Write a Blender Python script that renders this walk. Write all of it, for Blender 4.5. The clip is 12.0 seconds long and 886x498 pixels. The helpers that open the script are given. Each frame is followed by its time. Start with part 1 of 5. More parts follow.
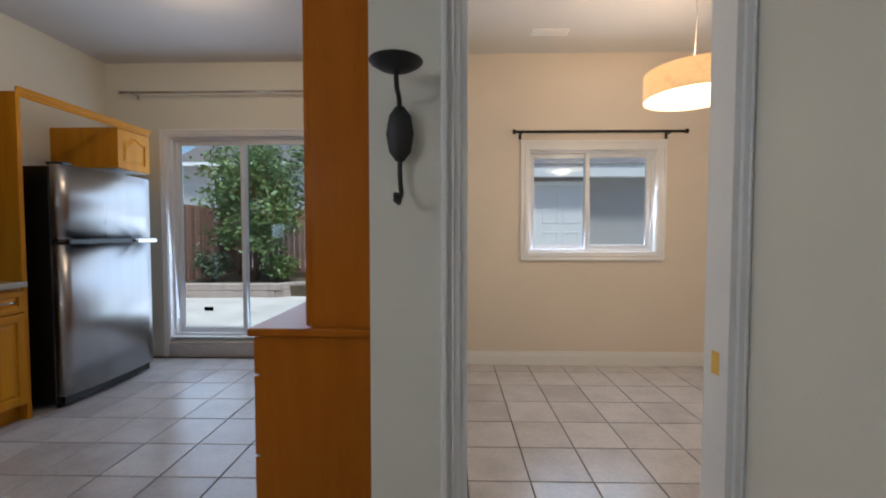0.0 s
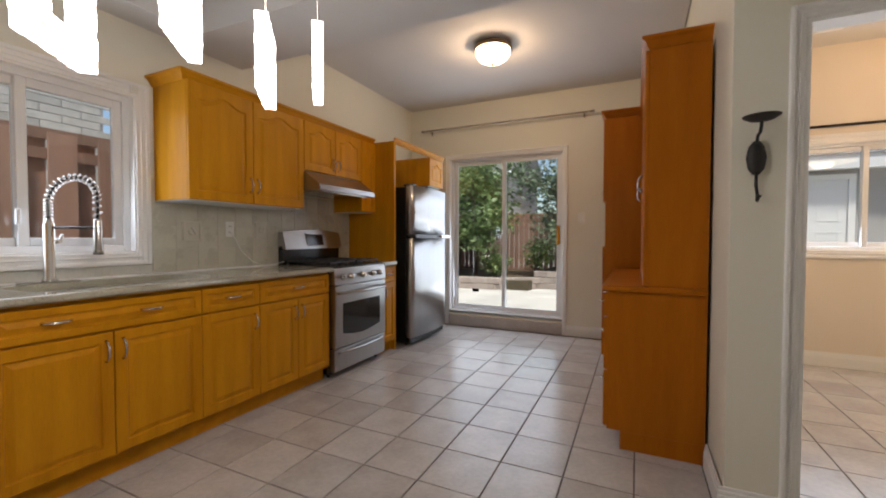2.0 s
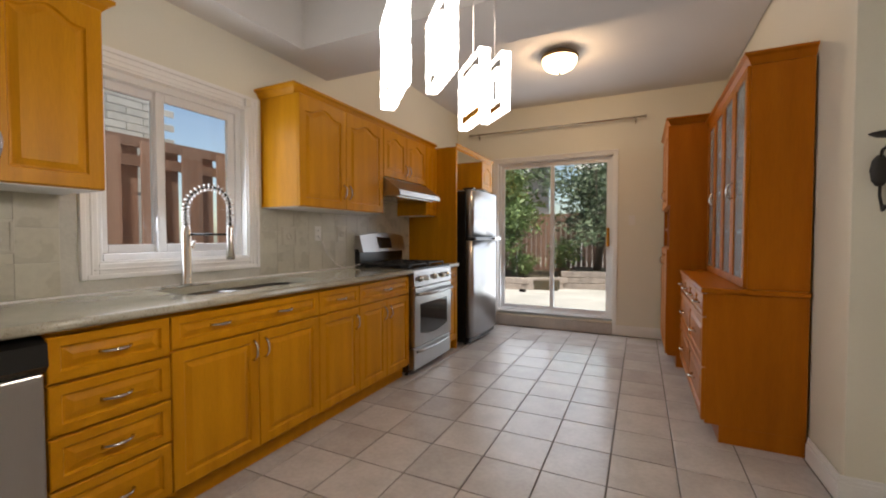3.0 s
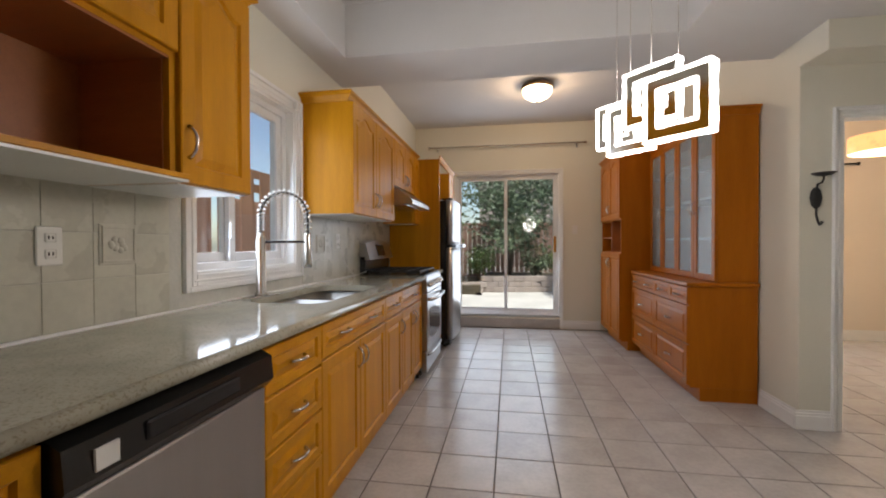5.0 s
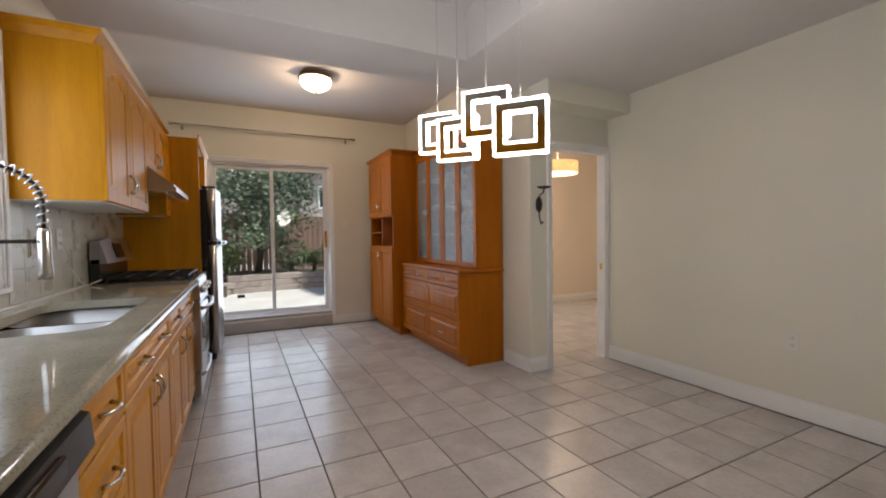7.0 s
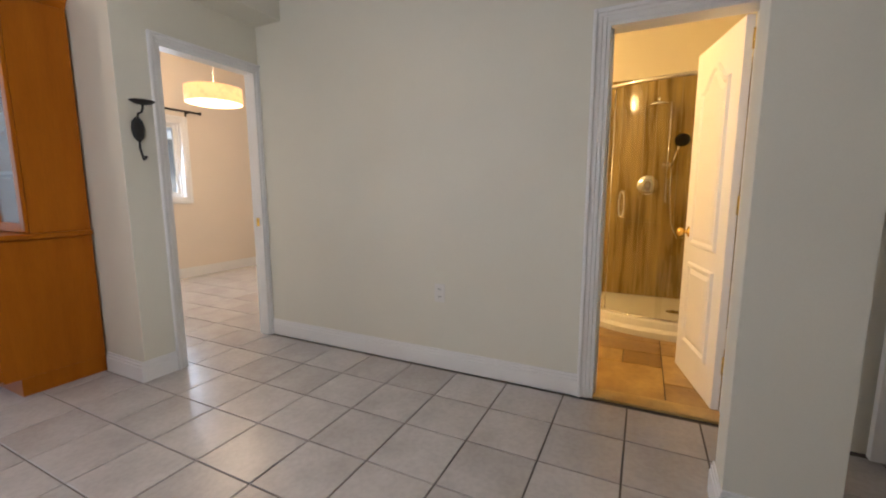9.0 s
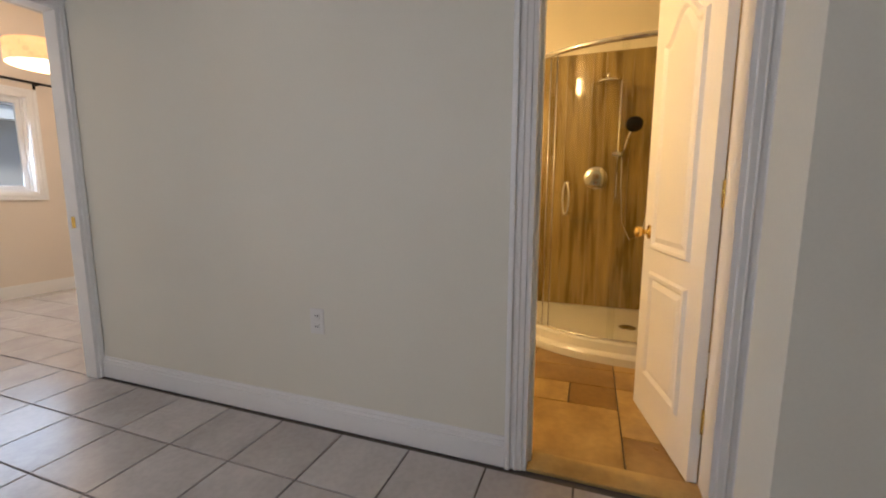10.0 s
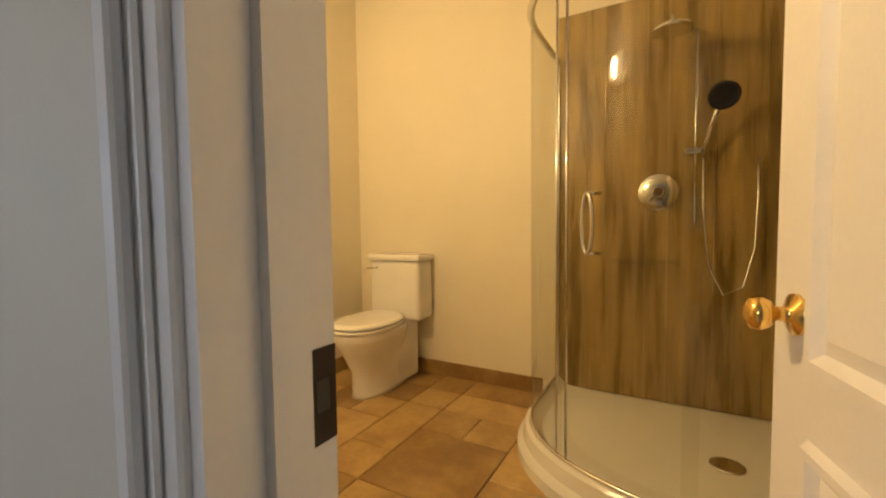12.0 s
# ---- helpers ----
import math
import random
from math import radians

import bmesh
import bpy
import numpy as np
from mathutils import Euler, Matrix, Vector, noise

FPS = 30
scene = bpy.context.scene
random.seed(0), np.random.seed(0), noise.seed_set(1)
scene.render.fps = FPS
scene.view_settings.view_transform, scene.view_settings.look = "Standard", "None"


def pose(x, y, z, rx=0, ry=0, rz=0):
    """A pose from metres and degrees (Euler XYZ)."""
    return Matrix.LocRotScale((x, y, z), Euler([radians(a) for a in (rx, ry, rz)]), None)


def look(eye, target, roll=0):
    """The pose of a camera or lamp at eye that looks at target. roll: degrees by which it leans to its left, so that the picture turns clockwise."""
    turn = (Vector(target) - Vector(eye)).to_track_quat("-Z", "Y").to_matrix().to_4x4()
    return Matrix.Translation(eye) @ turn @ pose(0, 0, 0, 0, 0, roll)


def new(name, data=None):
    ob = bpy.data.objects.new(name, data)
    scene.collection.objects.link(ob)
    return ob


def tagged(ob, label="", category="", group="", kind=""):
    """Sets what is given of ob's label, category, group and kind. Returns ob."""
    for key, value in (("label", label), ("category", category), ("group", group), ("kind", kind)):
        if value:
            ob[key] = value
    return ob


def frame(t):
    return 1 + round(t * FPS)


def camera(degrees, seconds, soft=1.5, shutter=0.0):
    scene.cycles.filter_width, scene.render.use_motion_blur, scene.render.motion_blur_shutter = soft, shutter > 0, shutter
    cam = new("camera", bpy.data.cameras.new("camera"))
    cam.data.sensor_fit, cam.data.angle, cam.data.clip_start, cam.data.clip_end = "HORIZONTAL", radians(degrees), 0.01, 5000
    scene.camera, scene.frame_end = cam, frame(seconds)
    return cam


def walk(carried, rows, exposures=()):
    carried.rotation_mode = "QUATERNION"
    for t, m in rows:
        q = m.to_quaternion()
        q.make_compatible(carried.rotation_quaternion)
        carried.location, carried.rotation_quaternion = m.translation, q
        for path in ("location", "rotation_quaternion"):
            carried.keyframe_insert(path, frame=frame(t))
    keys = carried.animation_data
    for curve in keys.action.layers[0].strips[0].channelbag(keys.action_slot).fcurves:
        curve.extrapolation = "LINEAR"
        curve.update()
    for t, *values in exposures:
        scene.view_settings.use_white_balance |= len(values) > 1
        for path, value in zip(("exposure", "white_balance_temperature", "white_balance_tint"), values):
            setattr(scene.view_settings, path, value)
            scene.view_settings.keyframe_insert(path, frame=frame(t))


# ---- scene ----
cam = camera(94.5, 12.0, soft=2.0)
# seconds, eye, target, roll
PATH = [
    (0, (0.157, 0.102, 1.228), (0.114, 2.1, 1.151), -0.0),
    (0.5, (0.12, -0.177, 1.232), (-0.369, 1.761, 1.162), -0.0),
    (1, (0.05, -0.42, 1.197), (-0.676, 1.443, 1.136), 0.1),
    (1.5, (-0.137, -0.724, 1.184), (-0.94, 1.107, 1.12), 0.0),
    (2, (-0.392, -0.884, 1.155), (-1.246, 0.923, 1.099), 0.1),
    (2.5, (-0.648, -1.046, 1.165), (-1.511, 0.757, 1.109), 0.1),
    (3, (-0.881, -1.266, 1.19), (-1.749, 0.535, 1.13), 0.0),
    (3.5, (-1.134, -1.435, 1.195), (-1.947, 0.392, 1.133), 0.1),
    (5.5, (-2.059, -1.84, 1.184), (-2.107, 0.159, 1.168), -0.4),
    (6, (-2.224, -1.827, 1.188), (-1.952, 0.154, 1.172), -0.5),
    (6.5, (-2.367, -1.787, 1.212), (-1.773, 0.123, 1.197), -0.6),
    (8.5, (-1.667, -1.51, 1.122), (-0.06, -0.353, 0.844), -0.0),
    (9, (-1.356, -1.477, 1.116), (0.424, -0.609, 0.841), -0.1),
    (9.5, (-0.965, -1.472, 1.09), (0.883, -0.759, 0.814), -0.0),
    (10, (-0.571, -1.474, 1.05), (1.294, -0.803, 0.781), 0.1),
    (10.5, (-0.192, -1.484, 1.04), (1.672, -0.808, 0.781), -0.1),
    (11, (0.185, -1.497, 1.029), (2.058, -0.81, 0.877), -0.3),
    (11.5, (0.481, -1.528, 1.027), (2.333, -0.783, 0.906), -0.7),
    (12, (0.727, -1.569, 1.015), (2.467, -0.589, 0.907), -0.7),
]
walk(cam, [(t, look(eye, target, roll)) for t, eye, target, roll in PATH],
     [(0.0, -0.22, 5700, 12), (1.0, -0.10, 5850, 14), (2.5, 0.14, 7050, 17), (3.5, 0.16, 7100, 17), (5.5, 0.16, 6500, 16), (6.5, 0.08, 6400, 17),
      (8.5, 0.24, 7500, 17), (9.0, 0.34, 6150, 16), (10.0, 0.12, 6000, 17), (11.0, -0.02, 5700, 16), (11.5, -0.08, 5600, 14), (12.0, -0.06, 5850, 13)])

# ---- world and light ----
world = bpy.data.worlds.new("world")
scene.world = world
world.use_nodes = True
wn = world.node_tree
sky = wn.nodes.new("ShaderNodeTexSky")
sky.sky_type, sky.sun_disc = "NISHITA", False
sky.sun_elevation, sky.sun_rotation = radians(66), radians(140)
wn.links.new(sky.outputs[0], wn.nodes["Background"].inputs[0])
wn.nodes["Background"].inputs[1].default_value = 0.15


def lamp(name, kind, m, energy, colour, **kw):
    d = bpy.data.lights.new(name, kind)
    d.energy, d.color = energy, colour
    if kind == "AREA":
        d.shape, d.size, d.size_y = "RECTANGLE", kw["size"], kw["size_y"]
    if kind == "POINT":
        d.shadow_soft_size = kw["soft"]
    if kind == "SUN":
        d.angle = kw["angle"]
    ob = new(name, d)
    ob.matrix_world = m
    return ob


DAY = (0.72, 0.86, 1.0)
WARM = (1.0, 0.70, 0.42)
lamp("sun", "SUN", look((1, 0.5, 12), (-2, 4.5, 0)), 5.0, (1, 0.95, 0.86), angle=radians(6))
lamp("patio_daylight", "AREA", look((-1.93, 4.11, 1.25), (-1.93, 0, 0.9)), 20, DAY, size=1.4, size_y=1.95)
lamp("kitchen_window_daylight", "AREA", look((-3.25, 0.20, 1.55), (0, 0.20, 1.2)), 7.5, DAY, size=0.7, size_y=0.85)
lamp("dining_window_daylight", "AREA", look((1.44, 3.93, 1.5), (1.44, 0, 0.9)), 16, DAY, size=1.2, size_y=0.9)
lamp("kitchen_ceiling_bulb", "POINT", pose(-1.576, 2.657, 2.75), 13, WARM, soft=0.05)
lamp("dining_pendant_bulb", "POINT", pose(1.57, 2.62, 2.09), 19, (1.0, 0.72, 0.46), soft=0.12)
lamp("chandelier_glow", "POINT", pose(-1.38, -0.20, 1.66), 25, (1.0, 0.96, 0.88), soft=0.15)
lamp("bath_vanity_bulb", "POINT", pose(1.13, -0.25, 2.06), 50, (1.0, 0.63, 0.24), soft=0.07)


# ---- materials ----
def mat(name, colour, rough=0.5, metal=0.0, var=0.12, scale=6.0, fine=60.0, bump=0.05, stretch=(1, 1, 1), second=None, emit=None, rand=0.0, spec=0.5, speck=None):
    """A plain surface: two scales of variation in colour, fine relief, uneven gloss."""
    m = bpy.data.materials.new(name)
    m.use_nodes = True
    nt = m.node_tree
    b = nt.nodes["Principled BSDF"]
    co = nt.nodes.new("ShaderNodeTexCoord")
    mp = nt.nodes.new("ShaderNodeMapping")
    mp.inputs["Scale"].default_value = stretch
    nt.links.new(co.outputs["Object"], mp.inputs[0])
    n1 = nt.nodes.new("ShaderNodeTexNoise")
    n1.inputs["Scale"].default_value, n1.inputs["Detail"].default_value = scale, 5
    n2 = nt.nodes.new("ShaderNodeTexNoise")
    n2.inputs["Scale"].default_value, n2.inputs["Detail"].default_value = fine, 3
    for n in (n1, n2):
        nt.links.new(mp.outputs[0], n.inputs[0])
    src1 = n1.outputs[0]
    if rand:
        oi = nt.nodes.new("ShaderNodeObjectInfo")
        ad = nt.nodes.new("ShaderNodeVectorMath")
        ad.operation = "MULTIPLY_ADD"
        ad.inputs[1].default_value = (1, 1, 1)
        nt.links.new(mp.outputs[0], ad.inputs[0])
        sc = nt.nodes.new("ShaderNodeMath")
        sc.operation = "MULTIPLY"
        sc.inputs[1].default_value = 37.0
        nt.links.new(oi.outputs["Random"], sc.inputs[0])
        nt.links.new(sc.outputs[0], ad.inputs[2])
        for n in (n1, n2):
            nt.links.new(ad.outputs[0], n.inputs[0])
        mx = nt.nodes.new("ShaderNodeMath")
        mx.operation = "MULTIPLY_ADD"
        mx.inputs[1].default_value = rand
        nt.links.new(oi.outputs["Random"], mx.inputs[0])
        nt.links.new(n1.outputs[0], mx.inputs[2])
        su = nt.nodes.new("ShaderNodeMath")
        su.operation = "SUBTRACT"
        su.inputs[1].default_value = rand / 2
        nt.links.new(mx.outputs[0], su.inputs[0])
        src1 = su.outputs[0]
    r = nt.nodes.new("ShaderNodeValToRGB")
    lo = second or [c * (1 - var) for c in colour]
    hi = colour if second else [min(1, c * (1 + var)) for c in colour]
    r.color_ramp.elements[0].position, r.color_ramp.elements[1].position = 0.3, 0.7
    r.color_ramp.elements[0].color, r.color_ramp.elements[1].color = (*lo, 1), (*hi, 1)
    nt.links.new(src1, r.inputs[0])
    mix = nt.nodes.new("ShaderNodeMix")
    mix.data_type, mix.blend_type = "RGBA", "MULTIPLY"
    mix.inputs[0].default_value = min(1, var * 2)
    r2 = nt.nodes.new("ShaderNodeValToRGB")
    r2.color_ramp.elements[0].position, r2.color_ramp.elements[1].position = 0.35, 0.6
    r2.color_ramp.elements[0].color = (0.72, 0.72, 0.72, 1)
    if speck:
        r2.color_ramp.elements[0].position, r2.color_ramp.elements[1].position = 0.36, 0.46
        r2.color_ramp.elements[0].color = (*speck, 1)
        mix.inputs[0].default_value = 0.8
    nt.links.new(n2.outputs[0], r2.inputs[0])
    nt.links.new(r.outputs[0], mix.inputs[6])
    nt.links.new(r2.outputs[0], mix.inputs[7])
    nt.links.new(mix.outputs[2], b.inputs["Base Color"])
    rr = nt.nodes.new("ShaderNodeMapRange")
    rr.inputs[3].default_value, rr.inputs[4].default_value = max(0.02, rough * 0.82), min(1, rough * 1.18)
    nt.links.new(n1.outputs[0], rr.inputs[0])
    nt.links.new(rr.outputs[0], b.inputs["Roughness"])
    b.inputs["Metallic"].default_value = metal
    b.inputs["Specular IOR Level"].default_value = spec
    if bump:
        bp = nt.nodes.new("ShaderNodeBump")
        bp.inputs["Strength"].default_value, bp.inputs["Distance"].default_value = bump, 0.01
        nt.links.new(n2.outputs[0], bp.inputs["Height"])
        nt.links.new(bp.outputs[0], b.inputs["Normal"])
    if emit:
        b.inputs["Emission Color"].default_value = (*emit[:3], 1)
        b.inputs["Emission Strength"].default_value = emit[3]
    return m


def glass(name, tint=(0.93, 0.97, 0.96), gloss=0.02, base=0.0):
    m = bpy.data.materials.new(name)
    m.use_nodes = True
    nt = m.node_tree
    nt.nodes.remove(nt.nodes["Principled BSDF"])
    tr, gl = nt.nodes.new("ShaderNodeBsdfTransparent"), nt.nodes.new("ShaderNodeBsdfGlossy")
    mx, fr = nt.nodes.new("ShaderNodeMixShader"), nt.nodes.new("ShaderNodeLayerWeight")
    fr.inputs[0].default_value = 0.5
    pw_, ml = nt.nodes.new("ShaderNodeMath"), nt.nodes.new("ShaderNodeMath")
    pw_.operation, ml.operation = "POWER", "MULTIPLY_ADD"
    pw_.inputs[1].default_value, ml.inputs[1].default_value, ml.inputs[2].default_value = 4.0, 0.6, 0.035
    tr.inputs[0].default_value = (*tint, 1)
    gl.inputs["Roughness"].default_value = gloss
    nt.links.new(fr.outputs["Facing"], pw_.inputs[0])
    nt.links.new(pw_.outputs[0], ml.inputs[0])
    nt.links.new(ml.outputs[0], mx.inputs[0])
    nt.links.new(tr.outputs[0], mx.inputs[1])
    nt.links.new(gl.outputs[0], mx.inputs[2])
    nt.links.new(mx.outputs[0], nt.nodes["Material Output"].inputs[0])
    return m


PAINT = mat("wall_paint", (0.76, 0.74, 0.64), 0.55, var=0.03, scale=1.2, fine=180, bump=0.03)
CEIL = mat("ceiling_paint", (0.66, 0.65, 0.64), 0.9, var=0.03, scale=2, fine=220, bump=0.08)
DINPAINT = mat("dining_paint", (0.78, 0.70, 0.60), 0.6, var=0.03, scale=1.2, fine=180, bump=0.03)
BATHPAINT = mat("bath_paint", (0.80, 0.74, 0.58), 0.5, var=0.03, scale=1.5, fine=180, bump=0.03)
TRIM = mat("white_trim_paint", (0.86, 0.86, 0.85), 0.35, var=0.03, scale=3, fine=90, bump=0.02)
VINYL = mat("white_vinyl", (0.80, 0.81, 0.82), 0.3, var=0.02, bump=0.01)
WOOD = mat("honey_maple", (0.60, 0.262, 0.008), 0.38, var=0.12, scale=2.2, fine=26, bump=0.03, stretch=(6, 6, 0.7), second=(0.48, 0.195, 0.005), spec=0.15)
WOODY = mat("honey_maple_cross", (0.60, 0.262, 0.008), 0.38, var=0.12, scale=2.2, fine=26, bump=0.03, stretch=(6, 0.7, 6), second=(0.48, 0.195, 0.005), spec=0.15)
HUTCHW = mat("amber_maple", (0.46, 0.140, 0.006), 0.34, var=0.12, scale=2.0, fine=24, bump=0.03, stretch=(6, 6, 0.7), second=(0.38, 0.108, 0.004), spec=0.15)
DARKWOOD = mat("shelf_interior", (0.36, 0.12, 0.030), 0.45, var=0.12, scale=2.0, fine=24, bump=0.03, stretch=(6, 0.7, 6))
WHITEBOARD = mat("white_melamine", (0.76, 0.76, 0.73), 0.4, var=0.03)
GRANITE = mat("speckled_granite", (0.42, 0.40, 0.32), 0.08, var=0.14, scale=7, fine=150, bump=0.0, speck=(0.66, 0.62, 0.56), spec=0.5)
STEEL = mat("brushed_steel", (0.42, 0.41, 0.40), 0.30, 1.0, var=0.04, scale=2, fine=60, bump=0.0, stretch=(8, 8, 0.4))
SINKSTEEL = mat("satin_sink_steel", (0.36, 0.35, 0.33), 0.30, 1.0, var=0.05, scale=3, fine=80, bump=0.0)
CHROME = mat("chrome", (0.75, 0.75, 0.74), 0.10, 1.0, var=0.03, bump=0)
NICKEL = mat("satin_nickel", (0.62, 0.60, 0.56), 0.24, 1.0, var=0.05, bump=0)
BRASS = mat("polished_brass", (0.85, 0.58, 0.16), 0.14, 1.0, var=0.05, bump=0)
BLACK = mat("black_enamel", (0.012, 0.012, 0.012), 0.25, var=0.2, bump=0.01)
IRON = mat("cast_iron", (0.018, 0.017, 0.016), 0.55, var=0.25, bump=0.1)
BRONZE = mat("brushed_bronze", (0.30, 0.19, 0.10), 0.4, 0.8, var=0.1, bump=0.01)
RODBLACK = mat("dark_bronze", (0.03, 0.022, 0.018), 0.4, 0.6, var=0.2, bump=0.02)
DARKGLASS = mat("oven_glass", (0.016, 0.017, 0.018), 0.07, var=0.1, bump=0)
TILE = mat("floor_tile", (0.56, 0.525, 0.50), 0.24, var=0.14, scale=5, fine=45, bump=0.03, second=(0.45, 0.415, 0.39), rand=0.35)
GROUT = mat("grout", (0.12, 0.10, 0.085), 0.9, var=0.2, bump=0.2)
BTILE = mat("travertine_tile", (0.50, 0.34, 0.12), 0.3, var=0.2, scale=4, fine=30, bump=0.08, second=(0.25, 0.145, 0.045), rand=0.3)
SPLASH = mat("backsplash_tile", (0.54, 0.525, 0.44), 0.28, var=0.08, scale=5, fine=40, bump=0.03, rand=0.3)
SPLASHG = mat("backsplash_grout", (0.56, 0.55, 0.50), 0.8, var=0.1, bump=0.1)
DECOT = mat("relief_tile", (0.56, 0.54, 0.46), 0.3, var=0.1, bump=0.1)
PLASTIC = mat("white_plastic", (0.78, 0.77, 0.73), 0.35, var=0.02, bump=0)
PORCELAIN = mat("porcelain", (0.82, 0.80, 0.75), 0.12, var=0.02, bump=0)
ACRYLIC = mat("shower_acrylic", (0.80, 0.79, 0.75), 0.2, var=0.02, bump=0)
PANEL = mat("wood_look_panel", (0.46, 0.33, 0.10), 0.28, var=0.25, scale=3, fine=22, bump=0.03, stretch=(5, 5, 0.5), second=(0.17, 0.115, 0.03))
SCREEN = mat("display_black", (0.01, 0.01, 0.012), 0.1, var=0.1, bump=0)
GLOW = mat("lit_frosted_glass", (0.9, 0.8, 0.6), 0.4, var=0.02, bump=0, emit=(1.0, 0.80, 0.50, 6.0))
SHADE = mat("lit_drum_shade", (0.75, 0.52, 0.25), 0.7, var=0.3, scale=14, fine=50, bump=0.1, emit=(1.0, 0.55, 0.20, 0.9))
LEDM = mat("lit_crystal", (0.9, 0.9, 0.9), 0.2, var=0.02, bump=0, emit=(1.0, 0.98, 0.94, 6.0))
BULB = mat("lit_bulb_glass", (0.9, 0.8, 0.6), 0.3, var=0.02, bump=0, emit=(1.0, 0.66, 0.30, 14.0))
CLEAR = glass("window_glass")
SHGLASS = glass("shower_glass", (0.95, 0.96, 0.93))
FROSTG = mat("frosted_cabinet_glass", (0.42, 0.50, 0.54), 0.25, var=0.05, bump=0.02)
FROSTG.node_tree.nodes["Principled BSDF"].inputs["Alpha"].default_value = 0.45
GLOWD = mat("lit_diffuser", (0.9, 0.8, 0.6), 0.4, var=0.02, bump=0, emit=(1.0, 0.78, 0.45, 4.0))
PATIO = mat("patio_concrete", (0.60, 0.58, 0.55), 0.9, var=0.15, scale=1.5, fine=25, bump=0.2)
FENCE = mat("cedar_fence", (0.34, 0.20, 0.15), 0.8, var=0.2, scale=3, fine=30, bump=0.2, stretch=(6, 6, 0.6), rand=0.5)
STONE = mat("retaining_stone", (0.44, 0.37, 0.33), 0.9, var=0.15, bump=0.4, rand=0.2)
BRICKP = mat("pale_brick", (0.55, 0.52, 0.47), 0.9, var=0.15, bump=0.3, rand=0.4)
MORTAR = mat("mortar", (0.42, 0.40, 0.37), 0.95, var=0.1, bump=0.3)
LEAF = mat("leaf_green", (0.24, 0.34, 0.11), 0.5, var=0.4, scale=1.5, fine=14, bump=0.05, second=(0.09, 0.16, 0.05))
LEAF2 = mat("leaf_grey_green", (0.22, 0.29, 0.17), 0.5, var=0.4, scale=1.5, fine=14, bump=0.05, second=(0.08, 0.12, 0.06))
BARK = mat("bark", (0.16, 0.12, 0.09), 0.9, var=0.3, bump=0.5, stretch=(4, 4, 1))
SOIL = mat("garden_soil", (0.10, 0.08, 0.05), 0.95, var=0.3, bump=0.4)
SIDING = mat("grey_stucco", (0.42, 0.41, 0.40), 0.9, var=0.08, bump=0.2)
ROOF = mat("roof_shingle", (0.16, 0.15, 0.15), 0.9, var=0.3, bump=0.4)


# ---- mesh helpers ----
def box(bm, a, b, bevel=0.0, seg=1):
    r = bmesh.ops.create_cube(bm, size=1.0)
    vs = r["verts"]
    for v in vs:
        v.co = Vector([a[i] + (v.co[i] + 0.5) * (b[i] - a[i]) for i in range(3)])
    if bevel:
        es = list({e for v in vs for e in v.link_edges})
        bmesh.ops.bevel(bm, geom=es, offset=bevel, segments=seg, affect="EDGES", profile=0.5)
    return bm


def boxes(*items, bevel=0.0, seg=1):
    bm = bmesh.new()
    for a, b in items:
        box(bm, a, b, bevel, seg)
    return bm


def tube(bm, pts, r, seg=8, cap=True):
    pts = [Vector(p) for p in pts]
    rings, up = [], None
    for i, p in enumerate(pts):
        d = (pts[min(i + 1, len(pts) - 1)] - pts[max(i - 1, 0)]).normalized()
        if up is None:
            up = d.orthogonal().normalized()
        up = (up - d * up.dot(d)).normalized()
        side = d.cross(up)
        rad = r[i] if isinstance(r, (list, tuple)) else r
        rings.append([bm.verts.new(p + (up * math.cos(k * math.tau / seg) + side * math.sin(k * math.tau / seg)) * rad) for k in range(seg)])
    for q, w in zip(rings, rings[1:]):
        for k in range(seg):
            f = bm.faces.new((q[k], q[(k + 1) % seg], w[(k + 1) % seg], w[k]))
            f.smooth = True
    if cap:
        bm.faces.new(rings[0][::-1])
        bm.faces.new(rings[-1])
    return bm


def lathe(bm, prof, seg=24, m=None, smooth=True):
    m = m or Matrix()
    rings = [[bm.verts.new(m @ Vector((r * math.cos(k * math.tau / seg), r * math.sin(k * math.tau / seg), z))) for k in range(seg)] for r, z in prof]
    for q, w in zip(rings, rings[1:]):
        for k in range(seg):
            f = bm.faces.new((q[k], q[(k + 1) % seg], w[(k + 1) % seg], w[k]))
            f.smooth = smooth
    bm.faces.new(rings[0][::-1])
    bm.faces.new(rings[-1])
    return bm


def prism(bm, loop, vec, smooth=False):
    """A flat loop pushed along vec into a solid."""
    a = [bm.verts.new(p) for p in loop]
    b = [bm.verts.new(Vector(p) + Vector(vec)) for p in loop]
    n = len(a)
    bm.faces.new(a[::-1])
    bm.faces.new(b)
    for k in range(n):
        f = bm.faces.new((a[k], a[(k + 1) % n], b[(k + 1) % n], b[k]))
        f.smooth = smooth
    return bm


def mesh_of(name, bm, material):
    bmesh.ops.recalc_face_normals(bm, faces=bm.faces)
    me = bpy.data.meshes.new(name)
    bm.to_mesh(me)
    bm.free()
    me.materials.append(material)
    return me


def part(name, bm, material, parent=None, label="", m=None):
    ob = new(name, mesh_of(name, bm, material))
    if parent:
        ob.parent = parent
    if m is not None:
        ob.matrix_basis = m
    return tagged(ob, label)


def thing(name, label, category, m=None, group=""):
    ob = new(name)
    ob.empty_display_size = 0.1
    if m is not None:
        ob.matrix_basis = m
    return tagged(ob, label, category, group)


def structure(name, bm, material, label="", category="wall"):
    return tagged(part(name, bm, material), label, category, kind="structure")


